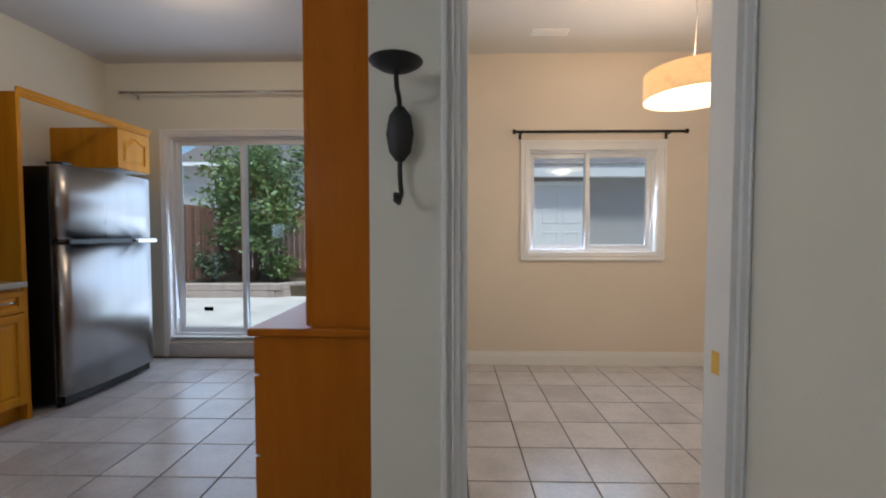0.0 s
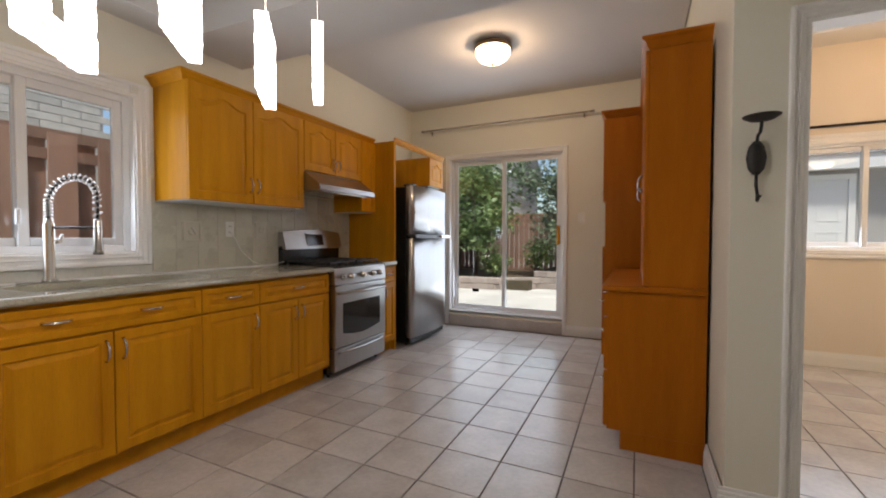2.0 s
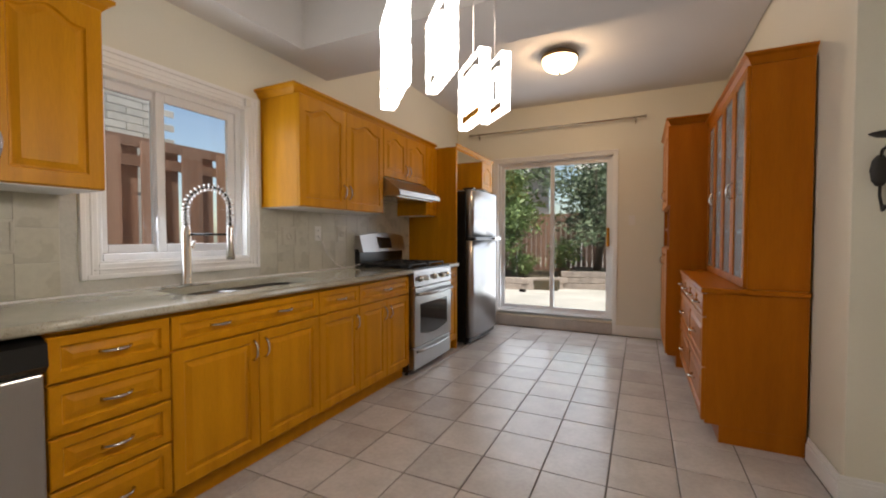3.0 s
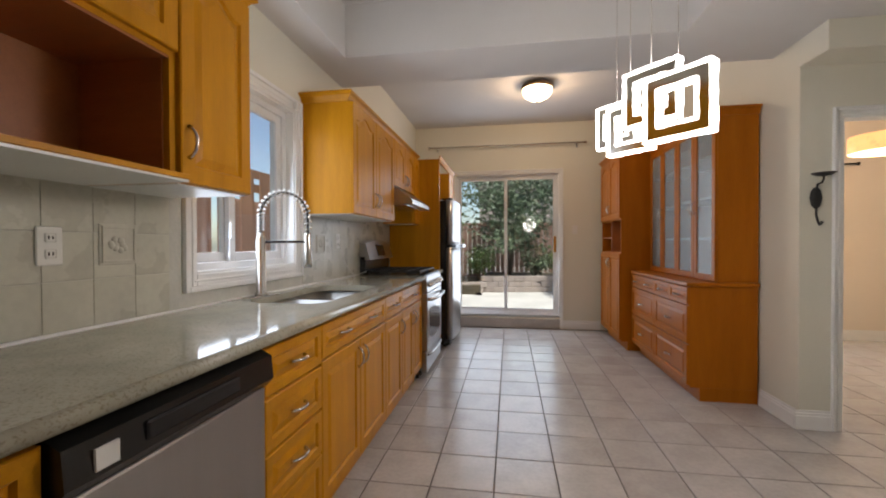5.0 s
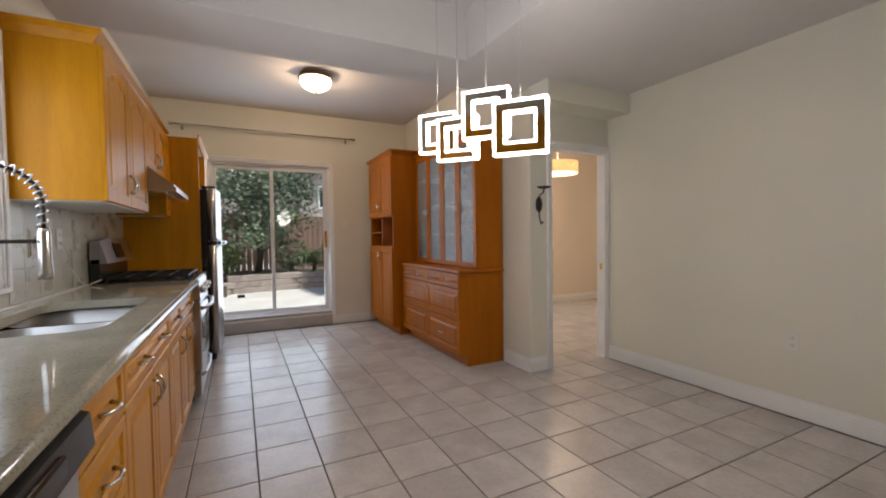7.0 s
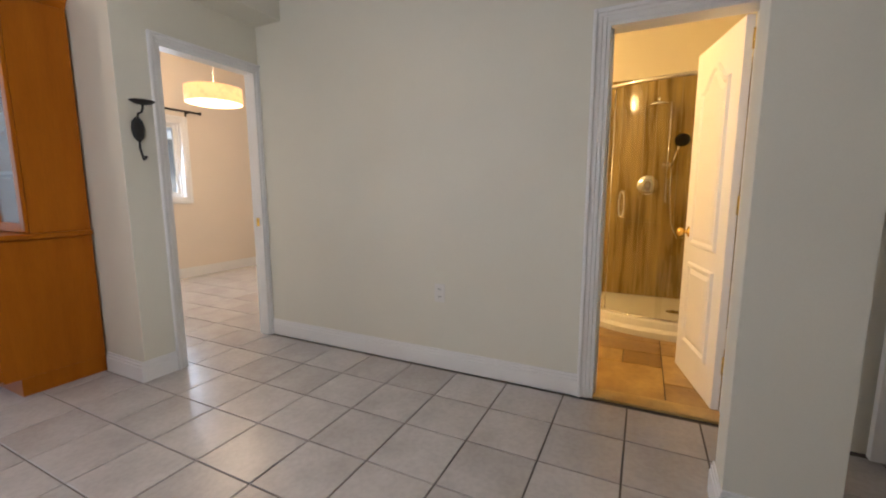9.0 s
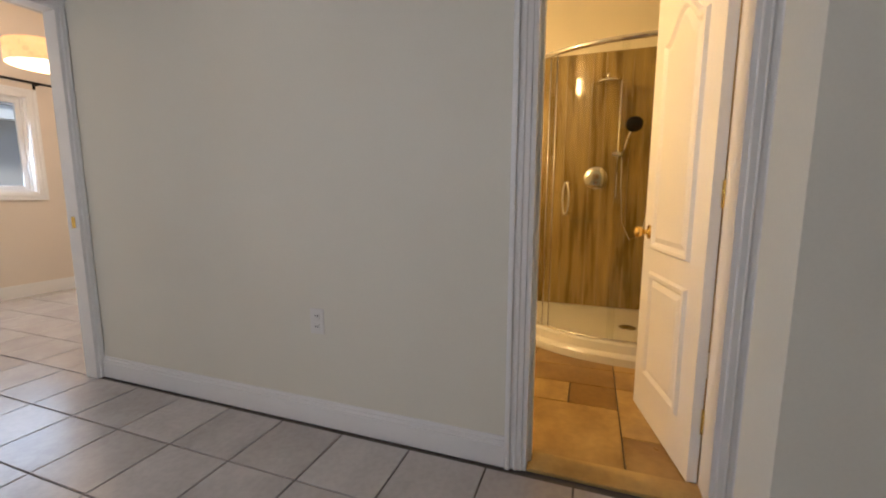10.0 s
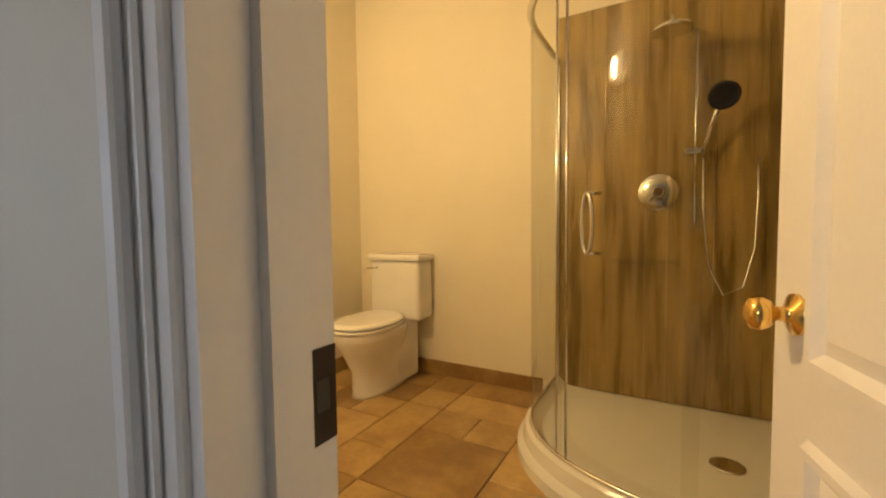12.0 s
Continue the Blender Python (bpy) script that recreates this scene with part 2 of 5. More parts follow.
def panel_door(w, h, frame_w=0.055, thick=0.02, arch=0.0, cols=None):
    """A raised-panel front in the plane of u (x) and v (z), its face towards -y, back at y 0."""
    bm = bmesh.new()
    n = 14 if arch else 1

    def loop(d, drop, y):
        pts = [(d, y, d), (w - d, y, d)]
        for i in range(n + 1):
            s = abs(1 - 2 * i / n) if n > 1 else 1
            k = min(1, s / 0.8)
            pts.append((w - d - (w - 2 * d) * i / n, y, h - d - drop * (0.5 - 0.5 * math.cos(math.pi * k))))
        return [bm.verts.new(p) for p in pts]

    f = min(frame_w, w * 0.28, h * 0.3)
    c = 0.004
    ls = [loop(0, 0, 0), loop(0, 0, -thick + c), loop(c, 0, -thick), loop(f, arch, -thick), loop(f + 0.006, arch, -thick + 0.009),
          loop(f + 0.012, arch, -thick + 0.009), loop(f + 0.034, arch, -thick + 0.001)]
    for q, r in zip(ls, ls[1:]):
        m = len(q)
        for k in range(m):
            bm.faces.new((q[k], q[(k + 1) % m], r[(k + 1) % m], r[k]))
    bm.faces.new(ls[0][::-1])
    bm.faces.new(ls[-1])
    return bm


def pull(length=0.10, vertical=True):
    """A bowed bar handle with two feet, its back at y 0, standing out towards -y."""
    bm = bmesh.new()
    pts = []
    for i in range(11):
        s = -1 + 2 * i / 10
        a, d = s * length / 2, -0.028 * (1 - abs(s) ** 3)
        pts.append((0, d - 0.002, a) if vertical else (a, d - 0.002, 0))
    tube(bm, pts, [0.007, 0.005, 0.005, 0.0055, 0.006, 0.0065, 0.006, 0.0055, 0.005, 0.005, 0.007], 8)
    return bm


PULL_V, PULL_H = mesh_of("handle", pull(), NICKEL), mesh_of("handle", pull(vertical=False), NICKEL)


def add_pull(parent, u, v, vertical=True, y=-0.02):
    h = new("handle", PULL_V if vertical else PULL_H)
    h.parent = parent
    h.matrix_basis = Matrix.Translation((u, y, v))
    return h


def front(kind, parent, u0, u1, v0, v1, mat_, handle=None, arch=0.0, y=0.0, frame_w=0.055):
    """A door or drawer front of a cabinet in the cabinet's own frame; handle: (u, v, upright)."""
    g = 0.002
    d = part(kind, panel_door(u1 - u0 - 2 * g, v1 - v0 - 2 * g, frame_w, arch=arch), mat_, parent, m=Matrix.Translation((u0 + g, y, v0 + g)))
    if handle:
        add_pull(d, handle[0] - u0 - g, handle[1] - v0 - g, handle[2])
    return d


# Cabinets stand in a frame with x along the front, y 0 at the face and +y to the wall.
WEST = lambda y, z=0.0, x=-2.645: Matrix.Translation((x, y, z)) @ Matrix.Rotation(radians(90), 4, "Z")
EAST = lambda y, z=0.0, x=-0.60: Matrix.Translation((x, y, z)) @ Matrix.Rotation(radians(-90), 4, "Z")

# ---- structure ----
WX, NY, EX, AY = -3.22, 4.085, 0.89, 1.13   # west wall, north wall, east wall, arch wall faces
# grout bed under the tiles, one slab to the far rooms
structure("floor", boxes(((-3.35, -4.4, -0.12), (4.2, 4.3, -0.008))), GROUT, "grey-brown ceramic tile floor with dark grout", "floor")

wy0, wy1, wz0, wz1 = -0.22, 0.617, 1.06, 2.03
structure("wall_west", boxes(((-3.36, -4.4, 0), (WX, wy0, 3.1)), ((-3.36, wy1, 0), (WX, 4.3, 3.1)),
                             ((-3.36, wy0, 0), (WX, wy1, wz0)), ((-3.36, wy0, wz1), (WX, wy1, 3.1))), PAINT, "cream painted kitchen wall with a window")
px0, px1, pz0, pz1 = -2.645, -1.18, 0.19, 2.185
structure("wall_north", boxes(((WX, NY, 0), (px0, 4.235, 3.1)), ((px1, NY, 0), (0.04, 4.235, 3.1)),
                              ((px0, NY, pz1), (px1, 4.235, 3.1)), ((px0, NY, 0), (px1, 4.235, pz0 - 0.03))), PAINT, "cream painted wall with a patio door")
structure("wall_partition", boxes(((-0.05, AY, 0), (0.075, NY, 3.1))), PAINT, "cream painted partition wall between kitchen and dining room")
ax0, ax1, atop = 0.18, 0.862, 1.985
structure("wall_arch", boxes(((0.075, AY, 0), (ax0, AY + 0.09, 2.5)), ((ax1, AY, 0), (EX, AY + 0.09, 2.5)), ((ax0, AY, atop), (ax1, AY + 0.09, 2.5))),
          PAINT, "cream painted wall with a doorway to the dining room")
by0, by1, btop = -1.90, -1.27, 1.925
structure("wall_east", boxes(((EX, by1, 0), (EX + 0.12, AY + 0.09, 2.9)), ((EX, by0, btop), (EX + 0.12, by1, 2.9)), ((EX, -4.4, 0), (EX + 0.12, by0, 2.9))),
          PAINT, "plain cream painted wall beside the bathroom door")
structure("column", boxes(((0.18, -2.07, 0), (0.33, -1.77, 2.47))), PAINT, "square cream painted column end beside the bathroom door", "column")
structure("wall_south", boxes(((-3.36, -4.5, 0), (4.2, -4.4, 3.1))), PAINT, "plain cream wall closing the hall")
# dining room
dx0, dx1, dz0, dz1, DNY = 0.86, 2.03, 1.05, 2.0, 3.90
structure("wall_dining_north", boxes(((0.075, DNY, 0), (dx0, 4.05, 3.1)), ((dx1, DNY, 0), (3.9, 4.05, 3.1)),
                                     ((dx0, DNY, 0), (dx1, 4.05, dz0)), ((dx0, DNY, dz1), (dx1, 4.05, 3.1))), DINPAINT, "peach-cream wall with a sliding window")
structure("wall_dining_east", boxes(((3.75, 0.4, 0), (3.9, DNY, 3.1))), DINPAINT, "peach-cream painted dining room wall")
structure("wall_dining_south", boxes(((EX + 0.12, AY, 0), (3.75, AY + 0.09, 3.1))), DINPAINT, "peach-cream painted wall")
# bathroom
structure("wall_bath_east", boxes(((3.12, -2.35, 0), (3.24, 0.61, 2.9))), BATHPAINT, "warm cream bathroom wall behind toilet and shower")
structure("wall_bath_north", boxes(((EX + 0.12, 0.49, 0), (3.12, 0.61, 2.9))), BATHPAINT, "warm cream bathroom wall")
structure("wall_bath_south", boxes(((EX + 0.12, -2.32, 0), (3.12, -2.20, 2.9))), BATHPAINT, "warm cream bathroom wall beside the shower")
# ceilings: kitchen, tray with its ring of soffits, dining room, bathroom
CZ, SZ, TZ = 2.88, 2.47, 2.83
TX0, TX1, TY0, TY1, BY = -2.98, -0.81, -2.9, 0.88, 1.39
structure("ceiling_kitchen", boxes(((WX, BY, CZ), (-0.06, NY, CZ + 0.1))), CEIL, "white painted kitchen ceiling", "ceiling")
structure("ceiling_tray", boxes(((TX0 - 0.1, TY0 - 0.1, TZ), (TX1 + 0.1, TY1 + 0.1, TZ + 0.1))), CEIL, "white raised tray ceiling", "ceiling")
for nm, p, q in (("ceiling_beam", (WX, TY1, SZ), (-0.06, BY, 3.06)), ("ceiling_soffit_west", (WX, -4.4, SZ), (TX0, TY1, 2.9)), ("ceiling_soffit_east", (TX1, -4.4, SZ), (EX, TY1, 2.9)),
                 ("ceiling_soffit_south", (TX0, -4.4, SZ), (TX1, TY0, 2.9)), ("ceiling_soffit_north", (-0.06, TY1, SZ), (EX, AY, 2.9))):
    structure(nm, boxes((p, q)), CEIL, "white dropped soffit round the tray ceiling", "ceiling")
# unseen slab added above the ceilings so no sun leaks through their gaps
structure("roof", boxes(((-3.6, -4.7, 3.15), (4.3, 4.5, 3.3))), ROOF, "unseen dark slab over the rooms, added to keep sun out", "roof")
structure("ceiling_bulkhead", boxes(((-0.06, 0.88, 2.30), (EX, AY, SZ)), bevel=0), PAINT, "cream boxed bulkhead above the doorway", "ceiling")
structure("ceiling_dining", boxes(((0.075, AY + 0.09, 2.86), (3.75, DNY, 2.96))), CEIL, "white dining room ceiling", "ceiling")
structure("ceiling_bath", boxes(((EX + 0.12, -2.20, 2.7), (3.12, 0.49, 2.8))), CEIL, "white bathroom ceiling", "ceiling")


# ---- trim ----
def casing(name, u0, u1, v0, v1, make, w=0.075, bottom=False, label="white moulded door casing"):
    """A moulded surround of an opening; make(u, v, d) turns it into the world, d outwards from the wall."""
    bm = bmesh.new()

    def bar(a, b):
        p, q = make(*a), make(*b)
        box(bm, [min(x, y) for x, y in zip(p, q)], [max(x, y) for x, y in zip(p, q)], 0.003)

    low = v0 - (w if bottom else 0)
    for (i, j, d0, d1) in ((0, w, 0, 0.012), (w * 0.68, w, 0.012, 0.024), (w * 0.30, w * 0.45, 0.012, 0.018)):
        bar((u0 - j, low, d0), (u0 - i, v1 + j, d1))
        bar((u1 + i, low, d0), (u1 + j, v1 + j, d1))
        bar((u0 - i, v1 + i, d0), (u1 + i, v1 + j, d1))
        if bottom:
            bar((u0 - i, v0 - j, d0), (u1 + i, v0 - i, d1))
    return structure(name, bm, TRIM, label, "trim")


casing("trim_arch", ax0, ax1, 0, atop, lambda u, v, d: (u, AY - d, v), 0.05)
casing("trim_arch_back", ax0, ax1, 0, atop, lambda u, v, d: (u, AY + 0.09 + d, v), 0.05)
casing("trim_bath", by0, by1, 0, btop, lambda u, v, d: (EX - d, u, v), 0.065)
casing("trim_patio", px0, px1, 0.0, pz1, lambda u, v, d: (u, NY - d, v), 0.05, label="white moulded casing round the patio door")
casing("trim_window_dining", dx0, dx1, dz0, dz1, lambda u, v, d: (u, DNY - d, v), 0.075, True, "cream-white moulded window casing")
casing("trim_window_kitchen", wy0, wy1, wz0, wz1, lambda u, v, d: (WX + d, u, v), 0.075, True, "white moulded window casing")
# door linings
structure("door_lining_arch", boxes(((ax0, AY - 0.004, 0), (ax0 + 0.016, AY + 0.094, atop)), ((ax1 - 0.016, AY - 0.004, 0), (ax1, AY + 0.094, atop)),
                                    ((ax0 + 0.016, AY - 0.004, atop - 0.016), (ax1 - 0.016, AY + 0.094, atop))), TRIM, "white door lining", "trim")
structure("door_lining_bath", boxes(((EX - 0.004, by1 - 0.016, 0), (EX + 0.124, by1, btop)), ((EX - 0.004, by0, 0), (EX + 0.124, by0 + 0.016, btop)),
                                    ((EX - 0.004, by0 + 0.016, btop - 0.016), (EX + 0.124, by1 - 0.016, btop)),
                                    ((EX + 0.045, by1 - 0.028, 0), (EX + 0.085, by1 - 0.016, btop - 0.016))), TRIM, "white door lining with a stop", "trim")
structure("threshold", boxes(((EX + 0.0, by0 + 0.016, -0.004), (EX + 0.12, by1 - 0.016, 0.012)), bevel=0.003), BTILE, "stone threshold strip of the bathroom door", "trim")


def baseboard(name, runs, h=0.125):
    bm = bmesh.new()
    for (xa, ya), (xb, yb), (nx, ny) in runs:
        for z0, z1, t in ((0, h * 0.72, 0.015), (h * 0.72, h * 0.86, 0.011), (h * 0.86, h, 0.007)):
            box(bm, (min(xa, xb) + min(0, nx * t), min(ya, yb) + min(0, ny * t), z0), (max(xa, xb) + max(0, nx * t), max(ya, yb) + max(0, ny * t), z1), 0.002)
    return structure(name, bm, TRIM, "white moulded baseboard", "baseboard")


baseboard("baseboard_east", [((EX, by1 + 0.065), (EX, AY - 0.016), (-1, 0))])
baseboard("baseboard_post", [((0.18, -2.07), (0.18, -1.77), (-1, 0)), ((0.165, -1.77), (0.345, -1.77), (0, 1)), ((0.33, -2.07), (0.33, -1.77), (1, 0))])
baseboard("baseboard_column", [((-0.06, AY), (-0.06, 1.51), (-1, 0)), ((-0.075, AY), (ax0 - 0.05, AY), (0, -1))])
baseboard("baseboard_north", [((px1 + 0.05, NY), (-0.64, NY), (0, -1))])
baseboard("baseboard_dining", [((0.075, DNY), (3.735, DNY), (0, -1)), ((3.75, AY + 0.09), (3.75, DNY), (-1, 0))], 0.13)
structure("baseboard_bath", boxes(((3.108, -0.90, 0), (3.12, 0.478, 0.10)), ((EX + 0.12, 0.478, 0), (3.12, 0.49, 0.10)), bevel=0.002), BTILE, "brown travertine tile skirting", "baseboard")


# ---- windows and patio door ----
def ring(bm, u0, u1, v0, v1, w, d0, d1, make, bev=0.003):
    for a, b in (((u0, v0), (u0 + w, v1)), ((u1 - w, v0), (u1, v1)), ((u0 + w, v0), (u1 - w, v0 + w)), ((u0 + w, v1 - w), (u1 - w, v1))):
        p, q = make(a[0], a[1], d0), make(b[0], b[1], d1)
        box(bm, [min(x, y) for x, y in zip(p, q)], [max(x, y) for x, y in zip(p, q)], bev)
    return bm


def slab(make, u0, u1, v0, v1, d0, d1, bev=0.0):
    p, q = make(u0, v0, d0), make(u1, v1, d1)
    return box(bmesh.new(), [min(x, y) for x, y in zip(p, q)], [max(x, y) for x, y in zip(p, q)], bev)


def slider(name, label, u0, u1, v0, v1, make, split, fw=0.045, sash=0.045, sill=True):
    """A two-leaf sliding unit; d runs outwards through the wall from its inner face."""
    w = tagged(thing(name, label, "window"), kind="structure")
    part("window_frame", ring(bmesh.new(), u0, u1, v0, v1, fw, 0.05, 0.14, make), VINYL, w)
    for i, (a, b, d) in enumerate(((u0 + fw, split + sash / 2, 0.10), (split - sash / 2, u1 - fw, 0.065))):
        s = part("sash", ring(bmesh.new(), a, b, v0 + fw, v1 - fw, sash, d, d + 0.03, make), VINYL, w)
        g = part("pane", slab(make, a + sash, b - sash, v0 + fw + sash, v1 - fw - sash, d + 0.012, d + 0.017), CLEAR, s)
        g.visible_shadow = False
    # inner reveal lining
    rv = bmesh.new()
    ring(rv, u0 - 0.002, u1 + 0.002, v0 - 0.002, v1 + 0.002, 0.012, -0.002, 0.05, make, 0)
    part("window_sill", rv, TRIM, w)
    return w


KW = lambda u, v, d: (WX - d, u, v)
DW = lambda u, v, d: (u, DNY + d, v)
PW = lambda u, v, d: (u, NY + d, v)
kw = slider("window_kitchen", "white vinyl sliding window above the sink", wy0, wy1, wz0, wz1, KW, 0.115)
part("latch", slab(KW, 0.08, 0.10, 1.22, 1.30, 0.045, 0.062, 0.003), VINYL, kw)
part("sensor", slab(KW, 0.575, 0.615, 2.03, 2.08, -0.05, -0.0245, 0.004), PLASTIC, kw, "small grey-white sensor box")
dwn = slider("window_dining", "white vinyl sliding window of the dining room", dx0, dx1, dz0, dz1, DW, 1.42, 0.03, 0.04)
pdw = tagged(slider("door_patio", "white sliding glass patio door, closed", px0, px1, pz0, pz1, PW, -1.92, 0.035, 0.045), category="door")
part("handle", box(bmesh.new(), (-1.255, NY + 0.02, 1.07), (-1.225, NY + 0.063, 1.30), 0.008), WOODY, pdw, "wooden pull handle")
part("sticker", slab(PW, -2.36, -2.27, 0.44, 0.48, 0.108, 0.1105), BLACK, pdw, "small dark sticker on the glass")
structure("step_patio", boxes(((px0, NY - 0.02, 0), (px1, NY + 0.005, 0.135)), bevel=0.003), TILE, "brown tiled riser below the patio door", "step")

# ---- curtain rods ----
def curtain_rod(name, label, a, b, r, material, brackets, back):
    t = thing(name, label, "curtain rod")
    part("rod", tube(bmesh.new(), [a, b], r, 10), material, t)
    for p in (a, b):
        s = 1 if p == b else -1
        part("finial", lathe(bmesh.new(), [(r, 0), (r * 1.7, 0.004), (r * 1.8, 0.02), (r, 0.028)], 10, Matrix.Translation(p) @ Matrix.Rotation(radians(90 * s), 4, "Y")), material, t)
    for x in brackets:
        bm = bmesh.new()
        tube(bm, [(x, a[1], a[2] - r), (x, back - 0.004, a[2] - r)], r * 0.6, 6)
        box(bm, (x - 0.012, back - 0.006, a[2] - 0.05), (x + 0.012, back, a[2] + 0.02), 0.002)
        part("bracket", bm, material, t)
    return t


curtain_rod("curtain_rod", "bare nickel curtain rod above the patio door", (-3.0, 4.0, 2.57), (-0.86, 4.0, 2.57), 0.011, NICKEL, (-2.9, -0.95), NY)
curtain_rod("curtain_rod", "bare dark bronze curtain rod above the dining window", (0.73, 3.82, 2.135), (2.23, 3.82, 2.135), 0.012, RODBLACK, (0.78, 2.10), DNY)

# ---- kitchen base units along the west wall ----
FX = -2.645                     # cabinet face
DEPTH = 0.56


def base_unit(label, y0, y1, fronts, group="base cabinets", low=False):
    c = thing("base_cabinet", label, "cabinet", WEST(y0), group)
    w = y1 - y0
    part("body", boxes(((0, 0, 0.10), (w, DEPTH - 0.003, 0.66 if low else 0.873)), bevel=0.001), WOOD, c)
    if low:
        part("face_rail", boxes(((0, 0, 0.661), (w, 0.018, 0.873))), WOODY, c)
    part("kickboard", boxes(((0, 0.05, 0), (w, 0.068, 0.10))), WOODY, c)
    for kind, u0, u1, v0, v1, h in fronts:
        front(kind, c, u0, u1, v0, v1, WOODY if kind == "drawer" else WOOD, h, frame_w=0.05 if kind == "door" else 0.035)
    return c


h0 = 0.115
base_unit("honey maple base unit with raised-panel doors beside the stove", 1.025, 1.70,
          [("drawer", 0, 0.675, 0.715, 0.86, (0.34, 0.79, False)), ("door", 0, 0.338, h0, 0.71, (0.303, 0.61, True)), ("door", 0.338, 0.675, h0, 0.71, (0.373, 0.61, True))])
base_unit("narrow honey maple base unit, one drawer over one door", 0.63, 1.025,
          [("drawer", 0, 0.395, 0.715, 0.86, (0.20, 0.79, False)), ("door", 0, 0.395, h0, 0.71, (0.355, 0.61, True))], low=True)
base_unit("wide honey maple sink unit with a false drawer front", -0.24, 0.63,
          [("drawer", 0, 0.87, 0.715, 0.86, None), ("door", 0, 0.435, h0, 0.71, (0.40, 0.62, True)), ("door", 0.435, 0.87, h0, 0.71, (0.47, 0.62, True))], low=True)
sinkfront = [o for o in scene.objects if o.name.startswith("drawer")][-1]
add_pull(sinkfront, 0.22, 0.075, False)
add_pull(sinkfront, 0.60, 0.075, False)
base_unit("honey maple unit with four stacked drawers", -0.635, -0.24,
          [("drawer", 0, 0.395, 0.70, 0.86, (0.197, 0.78, False)), ("drawer", 0, 0.395, 0.52, 0.695, (0.197, 0.605, False)),
           ("drawer", 0, 0.395, 0.34, 0.515, (0.197, 0.43, False)), ("drawer", 0, 0.395, h0, 0.335, (0.197, 0.225, False))])
base_unit("honey maple base unit at the end of the counter", -2.49, -1.25,
          [("drawer", 0, 0.62, 0.715, 0.86, (0.31, 0.79, False)), ("door", 0, 0.62, h0, 0.71, (0.08, 0.61, True)),
           ("drawer", 0.62, 1.24, 0.715, 0.86, (0.93, 0.79, False)), ("door", 0.62, 1.24, h0, 0.71, (0.70, 0.61, True))])
base_unit("slim honey maple unit between stove and fridge", 2.455, 2.698,
          [("drawer", 0, 0.243, 0.715, 0.86, (0.12, 0.79, False)), ("door", 0, 0.243, h0, 0.71, (0.04, 0.61, True))])

# dishwasher
dwm = thing("dishwasher", "stainless dishwasher with a black control strip under the counter", "dishwasher", WEST(-1.25 + 0.001))
part("body", boxes(((0, 0.03, 0.10), (0.614, DEPTH - 0.01, 0.865)), bevel=0.003), BLACK, dwm)
part("door", boxes(((0.006, -0.025, 0.115), (0.608, 0.03, 0.745)), bevel=0.008, seg=2), STEEL, dwm)
bm = bmesh.new()
prism(bm, [(0.004, 0.03, 0.75), (0.004, -0.03, 0.75), (0.004, -0.052, 0.775), (0.004, -0.045, 0.845), (0.004, 0.0, 0.866), (0.004, 0.03, 0.866)], (0.606, 0, 0))
cp = part("control_panel", bm, BLACK, dwm, "black plastic control strip")
part("handle_recess", boxes(((0.16, -0.0555, 0.79), (0.45, -0.044, 0.83)), bevel=0.004), SCREEN, cp)
part("energy_label", boxes(((0.055, -0.0545, 0.785), (0.10, -0.049, 0.825))), PLASTIC, cp, "small white label")
part("kickboard", boxes(((0, 0.06, 0), (0.614, 0.075, 0.10))), BLACK, dwm)

# ---- worktop with the sink cut-out ----
def rounded(x0, y0, x1, y1, r, n=6):
    pts = []
    for cx, cy, a in ((x1 - r, y1 - r, 0), (x0 + r, y1 - r, 90), (x0 + r, y0 + r, 180), (x1 - r, y0 + r, 270)):
        for i in range(n + 1):
            t = radians(a + 90 * i / n)
            pts.append((cx + r * math.cos(t), cy + r * math.sin(t)))
    return pts


def plate_with_hole(bm, x0, y0, x1, y1, hole, z0, z1):
    cx, cy = sum(p[0] for p in hole) / len(hole), sum(p[1] for p in hole) / len(hole)
    outer = []
    n = len(hole)
    q = n // 4
    for i, (x, y) in enumerate(hole):
        dx, dy = x - cx, y - cy
        k = i % q
        corner = [(x1, y1), (x0, y1), (x0, y0), (x1, y0)][i // q]
        if k == q // 2:
            outer.append(corner)
        elif (k < q // 2) == (i // q in (0, 2)):
            outer.append((corner[0], y))
        else:
            outer.append((x, corner[1]))
    lay = [[bm.verts.new((*p, z)) for p in loop_] for loop_, z in ((outer, z0), (outer, z1), (hole, z1), (hole, z0))]
    for a, b in ((0, 1), (1, 2), (2, 3), (3, 0)):
        for i in range(n):
            j = (i + 1) % n
            bm.faces.new((lay[a][i], lay[a][j], lay[b][j], lay[b][i]))
    return bm


top = thing("worktop", "speckled grey-green granite worktop with an undermount sink cut-out", "countertop")
SX0, SX1, SY0, SY1 = -3.12, -2.72, -0.05, 0.80
bm = bmesh.new()
hole = rounded(SX0, SY0, SX1, SY1, 0.10)
plate_with_hole(bm, WX + 0.002, -0.20, -2.60, 0.95, hole, 0.878, 0.915)
box(bm, (WX + 0.002, -2.49, 0.878), (-2.60, -0.20, 0.915))
box(bm, (WX + 0.002, 0.95, 0.878), (-2.60, 1.705, 0.915))
part("slab", bm, GRANITE, top)
part("edge", tube(bmesh.new(), [(-2.60, -2.49, 0.8965), (-2.60, 1.705, 0.8965)], 0.0186, 10), GRANITE, top)
part("slab", boxes(((WX + 0.002, 2.455, 0.878), (-2.60, 2.698, 0.915)), bevel=0.006, seg=2), GRANITE, top)
